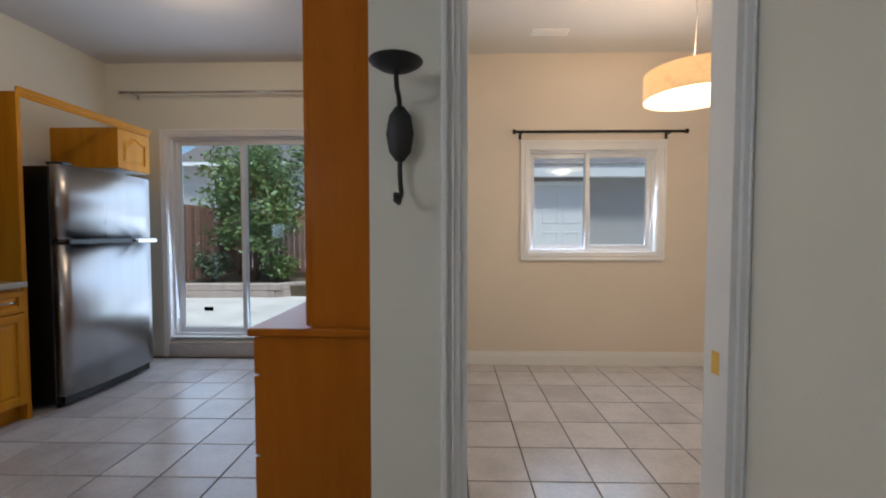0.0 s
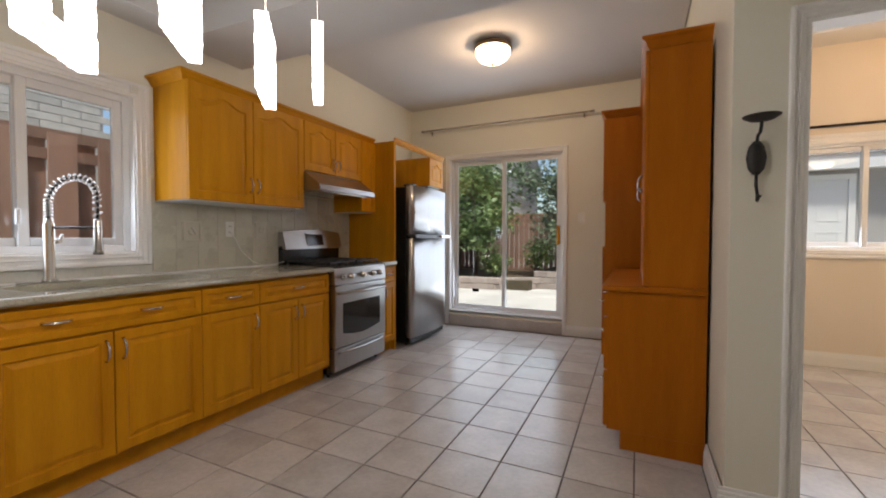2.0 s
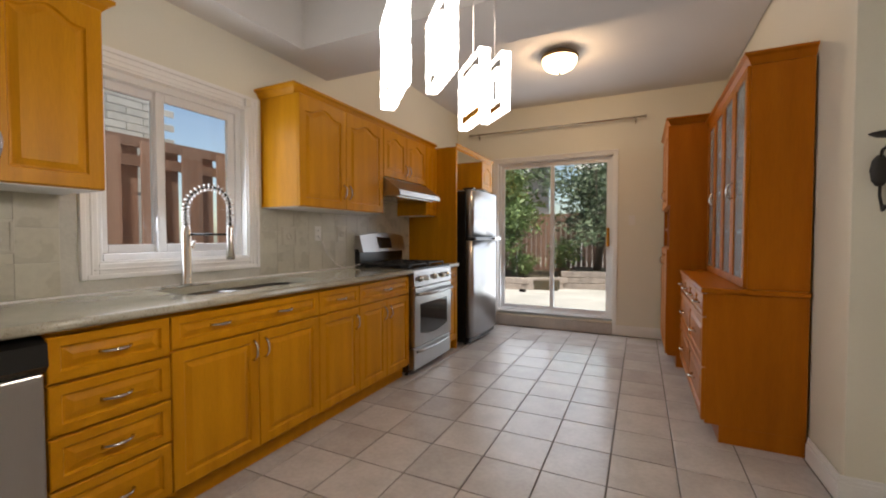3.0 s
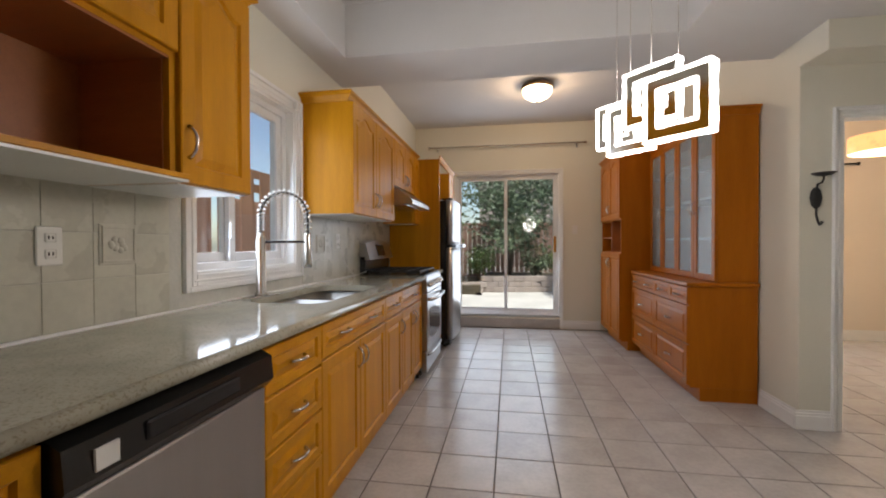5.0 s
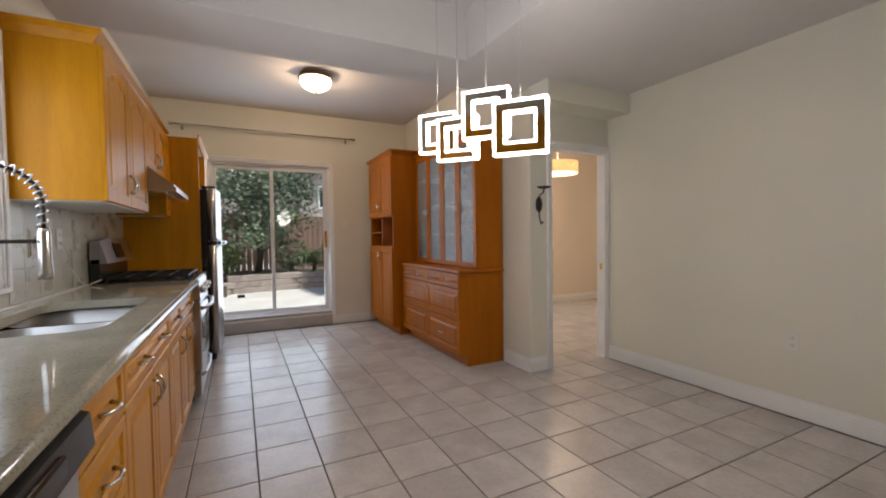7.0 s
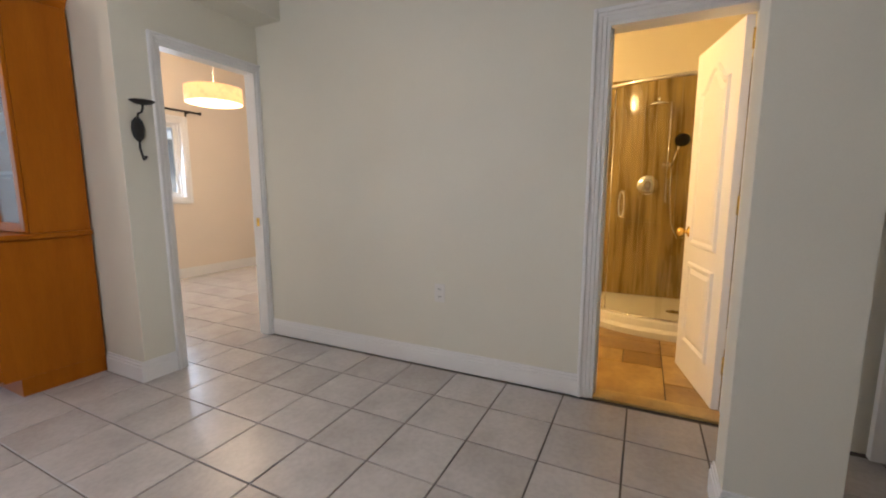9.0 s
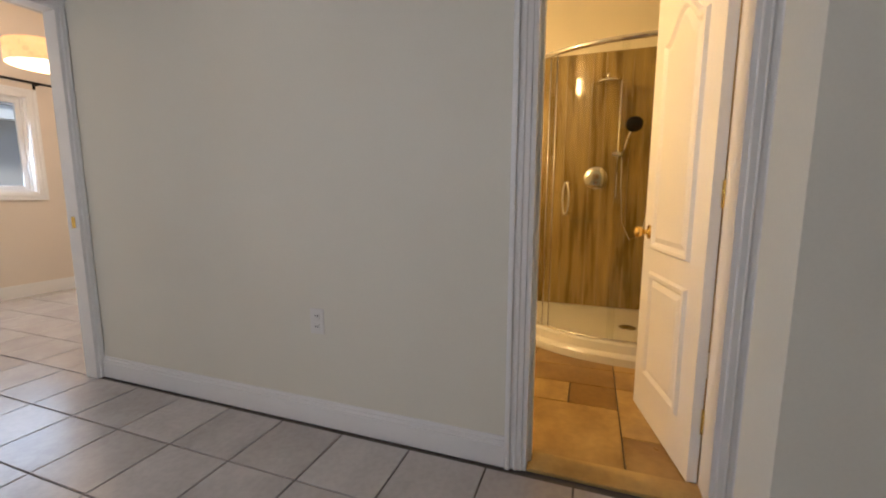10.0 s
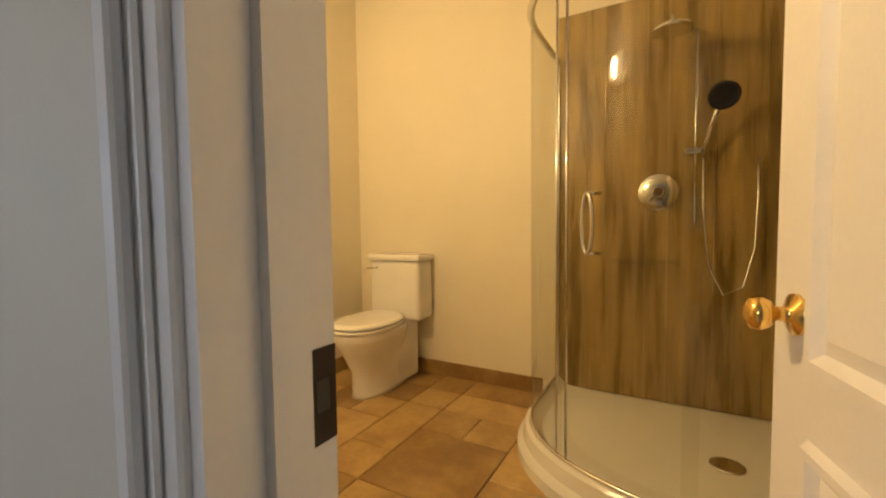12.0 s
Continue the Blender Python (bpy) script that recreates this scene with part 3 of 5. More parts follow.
part("caulk", boxes(((WX + 0.0065, -2.49, 0.914), (WX + 0.018, 1.705, 0.924)), bevel=0.002), TRIM, top, "thin white sealant line")

sink = thing("sink", "stainless steel double-bowl undermount sink", "sink")
for y0, y1 in ((SY0 - 0.005, 0.36), (0.39, SY1 + 0.005)):
    bm = bmesh.new()
    loops = []
    for ins, z in ((-0.012, 0.874), (0.0, 0.872), (0.012, 0.74), (0.05, 0.70), (0.14, 0.695)):
        loops.append([bm.verts.new((x, y, z)) for x, y in rounded(SX0 - 0.004 + ins, y0 + ins, SX1 + 0.004 - ins, y1 - ins, max(0.02, 0.10 - ins * 0.5))])
    for a, b in zip(loops, loops[1:]):
        for i in range(len(a)):
            j = (i + 1) % len(a)
            f = bm.faces.new((a[i], a[j], b[j], b[i]))
            f.smooth = True
    bm.faces.new(loops[-1])
    bw = part("bowl", bm, SINKSTEEL, sink)
    part("drain", lathe(bmesh.new(), [(0.045, 0.696), (0.045, 0.699), (0.03, 0.6985), (0.028, 0.696)], 16, Matrix.Translation(((SX0 + SX1) / 2 - 0.03, (y0 + y1) / 2, 0))), CHROME, bw)

fc = thing("faucet", "brushed nickel spring-neck pull-down kitchen faucet", "faucet", Matrix.Translation((-3.16, 0.168, 0.915)) @ Matrix.Rotation(radians(32), 4, "Z") @ Matrix.Diagonal((1.12, 1.12, 1.13, 1)))
part("deck_plate", boxes(((-0.026, -0.11, 0.0), (0.026, 0.11, 0.007)), bevel=0.003, seg=2), NICKEL, fc, m=Matrix.Rotation(radians(-32), 4, "Z"))
part("body", lathe(bmesh.new(), [(0.03, 0.006), (0.029, 0.016), (0.022, 0.022), (0.021, 0.27), (0.017, 0.275), (0.016, 0.30)], 18), NICKEL, fc)
path = [(0, 0, 0.30 + 0.01 * i) for i in range(9)]
R = 0.105
path += [(R - R * math.cos(math.pi * i / 24), 0.02 * math.sin(math.pi * i / 24), 0.38 + R * math.sin(math.pi * i / 24) * 1.05) for i in range(1, 25)]
path += [(2 * R, 0.0, 0.38 - 0.02 * i) for i in range(1, 5)]
part("hose", tube(bmesh.new(), path, 0.006, 8), BLACK, fc)
coil, turns = [], 24
P3 = [Vector(p) for p in path]
for i in range(turns * 9 + 1):
    s = i / (turns * 9) * (len(P3) - 1)
    k = min(int(s), len(P3) - 2)
    p, d = P3[k].lerp(P3[k + 1], s - k), (P3[k + 1] - P3[k]).normalized()
    a = math.tau * i / 9
    side = Vector((0, 1, 0))
    coil.append(p + (side * math.cos(a) + d.cross(side).normalized() * math.sin(a)) * 0.0155)
part("spring", tube(bmesh.new(), coil, 0.0032, 5), NICKEL, fc)
part("spray_head", lathe(bmesh.new(), [(0.012, 0.30), (0.017, 0.285), (0.017, 0.20), (0.021, 0.15), (0.020, 0.13)], 16, Matrix.Translation((2 * R, 0, 0))), NICKEL, fc)
part("holder_arm", tube(bmesh.new(), [(0.0, 0, 0.255), (0.19, 0, 0.255)], 0.006, 8), BLACK, fc, "black docking arm")
part("lever", tube(bmesh.new(), [(0, 0.015, 0.19), (0, 0.06, 0.192), (0.01, 0.065, 0.225)], [0.014, 0.012, 0.006], 10), NICKEL, fc)

# ---- backsplash ----
spl = tagged(part("backsplash", boxes(((WX, -2.49, 0.91), (WX + 0.004, wy0 - 0.08, 1.40)), ((WX, wy0 - 0.08, 0.91), (WX + 0.004, wy1 + 0.08, wz0 - 0.08)),
                                      ((WX, wy1 + 0.08, 0.91), (WX + 0.004, 2.69, 1.50))), SPLASHG), "grey-beige ceramic tile backsplash", "backsplash", kind="structure")


def outlet(name, label, m, toggles=False):
    o = thing(name, label, "switch" if toggles else "outlet", m)
    part("plate", boxes(((-0.036, -0.006, -0.058), (0.036, 0, 0.058)), bevel=0.003), PLASTIC, o)
    if toggles:
        part("toggle", boxes(((-0.006, -0.016, -0.012), (0.006, -0.006, 0.012)), bevel=0.002), PLASTIC, o)
    else:
        for z in (-0.024, 0.024):
            s = part("socket", boxes(((-0.015, -0.009, z - 0.014), (0.015, -0.006, z + 0.014)), bevel=0.003), PLASTIC, o)
            part("slot", boxes(((-0.007, -0.0095, z - 0.004), (-0.004, -0.0085, z + 0.006)), ((0.004, -0.0095, z - 0.004), (0.007, -0.0085, z + 0.006))), BLACK, s)
    return o


RW = Matrix.Rotation(radians(90), 4, "Z")
outlet("wall_outlet", "white double outlet on the backsplash with a cord plugged in", Matrix.Translation((WX + 0.009, 1.255, 1.215)) @ RW)
outlet("wall_outlet", "white double outlet on the backsplash", Matrix.Translation((WX + 0.009, -0.80, 1.185)) @ RW)
outlet("wall_outlet", "white outlet low on the plain wall", Matrix.Translation((EX, -0.36, 0.49)) @ Matrix.Rotation(radians(-90), 4, "Z"))
outlet("light_switch", "white light switch beside the patio door", Matrix.Translation((-0.975, NY, 1.385)), True)
cord = tagged(part("power_cord", tube(bmesh.new(), [(WX + 0.02, 1.255, 1.195), (WX + 0.035, 1.285, 1.14), (WX + 0.03, 1.335, 1.05), (WX + 0.05, 1.435, 0.955), (WX + 0.05, 1.535, 0.925), (WX + 0.05, 1.66, 0.93), (WX + 0.08, 1.72, 0.945)], 0.0035, 6), PLASTIC), "thin white power cord running to the stove", "cord")


def deco_tile(y, z):
    d = tagged(part("relief_tile", boxes(((WX + 0.004, y - 0.07, z - 0.07), (WX + 0.011, y + 0.07, z + 0.07)), bevel=0.002), DECOT), "cream relief tile set in the backsplash", "tile", "relief tiles")
    part("border", ring(bmesh.new(), y - 0.062, y + 0.062, z - 0.062, z + 0.062, 0.008, -0.016, -0.010, KW, 0.001), DECOT, d)
    bm = bmesh.new()
    rnd = random.Random(int(y * 100))
    for i in range(9):
        a = i * 0.7
        lathe(bm, [(0.012, 0), (0.010, 0.004), (0.003, 0.006)], 8, Matrix.Translation((WX + 0.010, y + 0.028 * math.cos(a) * rnd.uniform(0.4, 1.2), z + 0.022 * math.sin(a) * rnd.uniform(0.4, 1.2))) @ Matrix.Rotation(radians(90), 4, "Y"))
    part("relief", bm, DECOT, d)
    return d


for yy, zz in ((0.96, 1.195), (-0.58, 1.19), (1.55, 1.21)):
    deco_tile(yy, zz)

# ---- stove ----
st = thing("gas_stove", "stainless freestanding gas range with black cooktop and sides", "stove", WEST(1.712, 0, -2.60))
SW = 0.735
part("body", boxes(((0, 0.04, 0.03), (SW, 0.60, 0.90)), bevel=0.004), BLACK, st)
part("drawer", boxes(((0.004, -0.012, 0.055), (SW - 0.004, 0.04, 0.235)), bevel=0.006, seg=2), STEEL, st)
part("drawer_handle", tube(bmesh.new(), [(0.05, -0.014, 0.205), (0.12, -0.035, 0.205), (SW / 2, -0.045, 0.20), (SW - 0.12, -0.035, 0.205), (SW - 0.05, -0.014, 0.205)], 0.012, 10), STEEL, st)
dr = part("oven_door", boxes(((0.004, -0.02, 0.245), (SW - 0.004, 0.04, 0.755)), bevel=0.008, seg=2), STEEL, st)
bm = bmesh.new()
lp = [(0.10, -0.022, 0.61), (0.10, -0.022, 0.36)] + [(0.10 + (SW - 0.2) * i / 10, -0.022, 0.36 - 0.035 * math.sin(math.pi * i / 10)) for i in range(1, 10)] + [(SW - 0.10, -0.022, 0.36), (SW - 0.10, -0.022, 0.61)]
prism(bm, lp, (0, 0.004, 0))
part("window", bm, DARKGLASS, dr, "dark oven window")
part("handle", tube(bmesh.new(), [(0.03, -0.02, 0.70), (0.06, -0.055, 0.70), (SW / 2, -0.072, 0.695), (SW - 0.06, -0.055, 0.70), (SW - 0.03, -0.02, 0.70)], 0.014, 10), STEEL, dr)
cpn = part("control_panel", prism(bmesh.new(), [(0.002, -0.02, 0.765), (0.002, 0.04, 0.765), (0.002, 0.04, 0.90), (0.002, 0.0, 0.90), (0.002, -0.012, 0.885)], (SW - 0.004, 0, 0)), STEEL, st)
for u in (0.10, 0.20, 0.37, 0.53, 0.63):
    part("knob", lathe(bmesh.new(), [(0.026, 0), (0.026, 0.01), (0.021, 0.014), (0.019, 0.032), (0.010, 0.034)], 16, Matrix.Translation((u, -0.017, 0.828)) @ Matrix.Rotation(radians(90), 4, "X")), NICKEL, cpn)
ck = part("cooktop", boxes(((0, 0.0, 0.90), (SW, 0.60, 0.918)), bevel=0.005), BLACK, st)
for u in (0.19, 0.545):
    for v in (0.17, 0.42):
        part("burner", lathe(bmesh.new(), [(0.05, 0.917), (0.05, 0.925), (0.036, 0.928), (0.034, 0.936), (0.01, 0.938)], 16, Matrix.Translation((u, v, 0))), IRON, ck)
for u0 in (0.03, 0.385):
    bm = bmesh.new()
    for a in (0.0, 0.155, 0.31):
        box(bm, (u0 + a, 0.05, 0.938), (u0 + a + 0.012, 0.53, 0.952), 0.002)
    for b in (0.05, 0.17, 0.29, 0.42, 0.518):
        box(bm, (u0, b, 0.938), (u0 + 0.322, b + 0.012, 0.9525), 0.002)
    for a in (0.0, 0.31):
        for b in (0.05, 0.518):
            box(bm, (u0 + a, b, 0.916), (u0 + a + 0.012, b + 0.012, 0.939))
    part("grate", bm, IRON, ck)
bgd = part("backguard", boxes(((0.0, 0.545, 0.90), (SW, 0.60, 1.08)), bevel=0.004), BLACK, st)
bm = bmesh.new()
arc = [(0.0, 1.05), (0.0, 1.20)] + [(SW * i / 10, 1.20 + 0.028 * math.sin(math.pi * i / 10)) for i in range(1, 10)] + [(SW, 1.20), (SW, 1.05)]
lo_ = [bm.verts.new((u, 0.515 + (0.03 if v > 1.1 else -0.01), v)) for u, v in arc]
hi_ = [bm.verts.new((u, 0.60, v)) for u, v in arc]
bm.faces.new(lo_), bm.faces.new(hi_[::-1])
for i in range(len(arc)):
    j = (i + 1) % len(arc)
    bm.faces.new((lo_[i], hi_[i], hi_[j], lo_[j]))
part("console", bm, STEEL, bgd)
part("display", prism(bmesh.new(), [(0.26, 0.504, 1.08), (0.47, 0.504, 1.08), (0.48, 0.538, 1.19), (0.25, 0.538, 1.19)], (0, 0.012, 0)), SCREEN, bgd, "dark clock display")
for u in (0.03, SW - 0.03):
    for v in (0.08, 0.55):
        part("foot", lathe(bmesh.new(), [(0.016, 0), (0.016, 0.012), (0.01, 0.03)], 10, Matrix.Translation((u, v, 0))), BLACK, st)

# ---- range hood ----
hd = thing("range_hood", "slim stainless under-cabinet range hood", "range hood", WEST(1.69, 0, -2.715))
HWD = 0.76
part("shell", prism(bmesh.new(), [(0, 0, 1.545), (0, 0, 1.59), (0, 0.15, 1.70), (0, 0.49, 1.70), (0, 0.49, 1.545)], (HWD, 0, 0)), STEEL, hd)
part("lip", boxes(((0.0, -0.012, 1.543), (HWD, 0.0, 1.575)), bevel=0.003), STEEL, hd)
part("filter", boxes(((0.06, 0.06, 1.538), (HWD - 0.06, 0.42, 1.545))), NICKEL, hd)

# ---- fridge ----
fg = thing("refrigerator", "stainless top-freezer refrigerator with black sides", "refrigerator", WEST(2.85, 0, -2.515))
FW = 0.84
part("cabinet", boxes(((0, 0.075, 0.03), (FW, 0.69, 1.69)), bevel=0.006), BLACK, fg)


def bowed(z0, z1):
    bm = bmesh.new()
    lp = [(0, 0.07, z0), (0, 0.012, z0)] + [(FW * i / 12, 0.010 - 0.035 * math.sin(math.pi * i / 12), z0) for i in range(1, 12)] + [(FW, 0.012, z0), (FW, 0.07, z0)]
    return prism(bm, lp, (0, 0, z1 - z0), True)


for nm, z0, z1 in (("fridge_door", 0.09, 1.145), ("freezer_door", 1.19, 1.70)):
    part(nm, bowed(z0, z1), STEEL, fg)
bar = part("handle_strip", bowed(1.147, 1.188), BLACK, fg, "black recessed handle strip")
part("handle_end", boxes(((FW - 0.24, -0.062, 1.15), (FW - 0.01, -0.005, 1.185)), bevel=0.012, seg=2), CHROME, bar)
part("handle_end", boxes(((0.02, -0.035, 1.15), (FW - 0.24, -0.005, 1.185)), bevel=0.01, seg=2), BLACK, bar)
part("hinge_cap", boxes(((0.02, 0.0, 1.70), (0.10, 0.12, 1.722)), bevel=0.006), BLACK, fg)
part("base_grille", boxes(((0.02, 0.03, 0.02), (FW - 0.02, 0.08, 0.085)), bevel=0.003), BLACK, fg)
for u in (0.05, FW - 0.05):
    part("foot", lathe(bmesh.new(), [(0.02, 0), (0.02, 0.02), (0.012, 0.035)], 10, Matrix.Translation((u, 0.10, 0))), BLACK, fg)

# tall side panel and the bridge over the fridge
tp = tagged(part("tall_panel", boxes(((WX + 0.003, 2.701, 0), (-2.64, 2.731, 2.14)), bevel=0.002), WOOD), "tall honey maple end panel beside the fridge", "panel")


def crown(bm, pts, z, h=0.055, out=0.04):
    """A stepped cornice along a polyline; outwards is to the right of its run."""
    pts = [Vector((*p, 0)) for p in pts]
    prof = [(0, 0), (0.006, 0), (0.012, 0.012), (out * 0.6, h * 0.6), (out, h * 0.78), (out, h), (0, h)]
    rings = []
    for i, p in enumerate(pts):
        d0 = (p - pts[i - 1]).normalized() if i else (pts[1] - p).normalized()
        d1 = (pts[i + 1] - p).normalized() if i < len(pts) - 1 else d0
        n0, n1 = Vector((d0.y, -d0.x, 0)), Vector((d1.y, -d1.x, 0))
        n = (n0 + n1) / max(0.3, 1 + n0.dot(n1))
        rings.append([bm.verts.new(p + n * o + Vector((0, 0, z + v))) for o, v in prof])
    for q, w in zip(rings, rings[1:]):
        for k in range(len(prof)):
            bm.faces.new((q[k], q[(k + 1) % len(prof)], w[(k + 1) % len(prof)], w[k]))
    bm.faces.new(rings[0][::-1])
    bm.faces.new(rings[-1])
    return bm


br = thing("bridge_cornice", "honey maple cornice spanning the open gap above the fridge", "cornice")
part("rail", boxes(((-2.66, 2.732, 2.115), (-2.642, 3.87, 2.14)), bevel=0.001), WOODY, br)
part("moulding", crown(bmesh.new(), [(-2.641, 2.70), (-2.641, 3.875)], 2.14, 0.03, 0.02), WOODY, br)


def wall_unit(label, y0, y1, z0, z1, doors, arch=0.045, depth=0.33, x=-2.885, material=None, pulls="low"):
    c = thing("wall_cabinet", label, "cabinet", WEST(y0, 0, x), "wall cabinets")
    w = y1 - y0
    part("body", boxes(((0, 0, z0), (w, depth, z1)), bevel=0.001), WOOD, c)
    part("underside", boxes(((0.012, 0.004, z0 - 0.004), (w - 0.012, depth - 0.002, z0 + 0.002))), WHITEBOARD, c)
    n = len(doors)
    for i, (u0, u1, side) in enumerate(doors):
        hu = u1 - 0.03 if side > 0 else u0 + 0.03
        front("door", c, u0, u1, z0, z1, WOOD, (hu, z0 + 0.13 if z1 - z0 > 0.5 else z0 + 0.09, True) if side else None, arch, frame_w=0.055)
    return c


wall_unit("honey maple wall cabinet with two arched raised-panel doors", 0.722, 1.683, 1.39, 2.12, [(0, 0.468, 1), (0.468, 0.961, -1)])
wall_unit("short honey maple wall cabinet above the range hood", 1.685, 2.455, 1.71, 2.12, [(0, 0.385, 1), (0.385, 0.77, -1)], 0.04)
wall_unit("narrow honey maple wall cabinet beside the tall panel", 2.457, 2.698, 1.41, 2.12, [(0, 0.241, 0)])
cr = tagged(part("cornice", crown(bmesh.new(), [(WX + 0.002, 0.72), (-2.905, 0.72), (-2.905, 2.699)], 2.115, 0.06, 0.045), WOODY), "honey maple crown moulding above the wall cabinets", "cornice")
wall_unit("small honey maple cabinet above the end of the fridge", 3.50, 3.868, 1.775, 2.113, [(0, 0.368, 0)], 0.04, 0.555, -2.662)
wall_unit("honey maple wall cabinet with an arched door beside the window", -0.688, -0.342, 1.38, 2.11, [(0, 0.346, -1)], 0.04)
mw = thing("wall_cabinet", "honey maple wall cabinet with an open microwave shelf", "cabinet", WEST(-1.385, 0, -2.885), "wall cabinets")
part("body", boxes(((0, 0, 1.76), (0.695, 0.33, 2.11))), WOOD, mw)
part("side", boxes(((0.675, 0, 1.403), (0.695, 0.33, 1.76))), WOOD, mw)
part("side", boxes(((0, 0, 1.403), (0.02, 0.33, 1.76))), WOOD, mw)
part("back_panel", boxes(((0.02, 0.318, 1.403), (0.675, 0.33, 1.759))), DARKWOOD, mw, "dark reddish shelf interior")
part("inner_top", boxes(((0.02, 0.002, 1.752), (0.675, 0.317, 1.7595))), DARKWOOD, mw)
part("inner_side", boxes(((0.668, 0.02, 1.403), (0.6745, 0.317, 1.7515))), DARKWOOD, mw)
part("shelf", boxes(((-0.02, -0.055, 1.385), (0.695, 0.33, 1.402)), bevel=0.002), WOODY, mw)
part("underside", boxes(((-0.015, -0.052, 1.378), (0.69, 0.328, 1.386))), WHITEBOARD, mw)
for u0, u1, s in ((0, 0.345, 1), (0.345, 0.695, -1)):
    front("door", mw, u0, u1, 1.775, 2.11, WOOD, None, 0.035)
part("puck_light", lathe(bmesh.new(), [(0.035, 1.742), (0.036, 1.75), (0.03, 1.7515)], 16, Matrix.Translation((0.08, 0.10, 0))), PLASTIC, mw)
tagged(part("cornice", crown(bmesh.new(), [(-2.905, -2.085), (-2.905, -0.34), (WX + 0.002, -0.34)], 2.105, 0.06, 0.045), WOODY), "honey maple crown moulding beside the window", "cornice")
wall_unit("honey maple wall cabinet at the end of the counter", -2.085, -1.388, 1.38, 2.11, [(0, 0.35, 1), (0.35, 0.697, -1)], 0.04)

# ---- hutch and pantry against the partition ----
HB = 2.95                                    # far side
hu = thing("hutch", "tall amber maple hutch with frosted glass doors over drawers", "hutch", EAST(HB, 0, -0.53))
HL, HD = HB - 1.53, 0.465                     # length, depth
part("base", boxes(((0, 0, 0.10), (HL, HD, 0.865)), bevel=0.001), HUTCHW, hu)
part("plinth", boxes(((0, 0.07, 0), (HL, HD, 0.10))), HUTCHW, hu)
part("top", boxes(((0, -0.03, 0.866), (HL + 0.025, HD, 0.895)), bevel=0.006, seg=2), HUTCHW, hu)
q = HL / 4
for i in range(4):
    front("drawer", hu, i * q, (i + 1) * q, 0.725, 0.86, HUTCHW, (i * q + q / 2, 0.79, False), frame_w=0.03)
for i in range(2):
    front("drawer", hu, i * HL / 2, (i + 1) * HL / 2, 0.43, 0.72, HUTCHW, (i * HL / 2 + HL / 4, 0.575, False), frame_w=0.045)
    front("drawer", hu, i * HL / 2, (i + 1) * HL / 2, 0.115, 0.425, HUTCHW, (i * HL / 2 + HL / 4, 0.27, False), frame_w=0.045)
UY = 0.19                                    # face of the upper part
part("side", boxes(((0, UY, 0.895), (0.02, HD, 2.135))), HUTCHW, hu)
part("side", boxes(((HL - 0.02, UY, 0.895), (HL, HD, 2.135))), HUTCHW, hu)
part("back", boxes(((0.02, HD - 0.01, 0.895), (HL - 0.02, HD, 2.135))), HUTCHW, hu)
part("roof", boxes(((0, UY, 2.135), (HL, HD, 2.155))), HUTCHW, hu)
for z in (1.22, 1.54, 1.86):
    part("shelf", boxes(((0.02, UY + 0.03, z), (HL - 0.02, HD - 0.01, z + 0.018))), WHITEBOARD, hu)
for i in range(4):
    u0 = i * q + 0.002
    d = part("glass_door", ring(bmesh.new(), u0, u0 + q - 0.004, 0.90, 2.133, 0.05, UY, UY - 0.02, lambda u, v, d_: (u, d_, v), 0.003), HUTCHW, hu)
    g = part("pane", boxes(((u0 + 0.05, UY - 0.012, 0.95), (u0 + q - 0.054, UY - 0.008, 2.083))), FROSTG, d, "frosted glass pane")
    if i in (0, 1, 2, 3):
        add_pull(d, u0 + (q - 0.03 if i % 2 == 0 else 0.025), 1.48, True, UY - 0.02)
part("cornice", crown(bmesh.new(), [(0, HD), (0, UY), (HL, UY), (HL, HD)], 2.135, 0.06, 0.04), HUTCHW, hu)
pn = thing("pantry_cabinet", "tall amber maple pantry cabinet with an open niche", "cabinet", EAST(3.93, 0, -0.645))
PL, PD = 0.93, 0.58
part("lower_body", boxes(((0, 0, 0.10), (PL, PD, 1.09))), HUTCHW, pn)
part("upper_body", boxes(((0, 0, 1.46), (PL, PD, 2.20))), HUTCHW, pn)
part("side", boxes(((0, 0, 1.09), (0.02, PD, 1.46))), HUTCHW, pn)
part("side", boxes(((PL - 0.02, 0, 1.09), (PL, PD, 1.46))), HUTCHW, pn)
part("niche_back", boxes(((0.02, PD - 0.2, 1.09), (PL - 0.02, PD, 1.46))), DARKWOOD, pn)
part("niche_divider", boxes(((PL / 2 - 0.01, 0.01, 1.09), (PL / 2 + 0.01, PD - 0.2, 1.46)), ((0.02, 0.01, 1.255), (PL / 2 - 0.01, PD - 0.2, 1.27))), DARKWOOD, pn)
part("plinth", boxes(((0, 0.07, 0), (PL, PD, 0.10))), HUTCHW, pn)
for i in range(2):
    front("door", pn, i * PL / 2, (i + 1) * PL / 2, 0.115, 1.08, HUTCHW, (PL / 2 + (0.03 if i else -0.03), 0.96, True))
    front("door", pn, i * PL / 2, (i + 1) * PL / 2, 1.47, 2.195, HUTCHW, (PL / 2 + (0.03 if i else -0.03), 1.60, True), 0.04)
part("cornice", crown(bmesh.new(), [(0, PD), (0, 0), (PL, 0), (PL, PD)], 2.20, 0.06, 0.04), HUTCHW, pn)

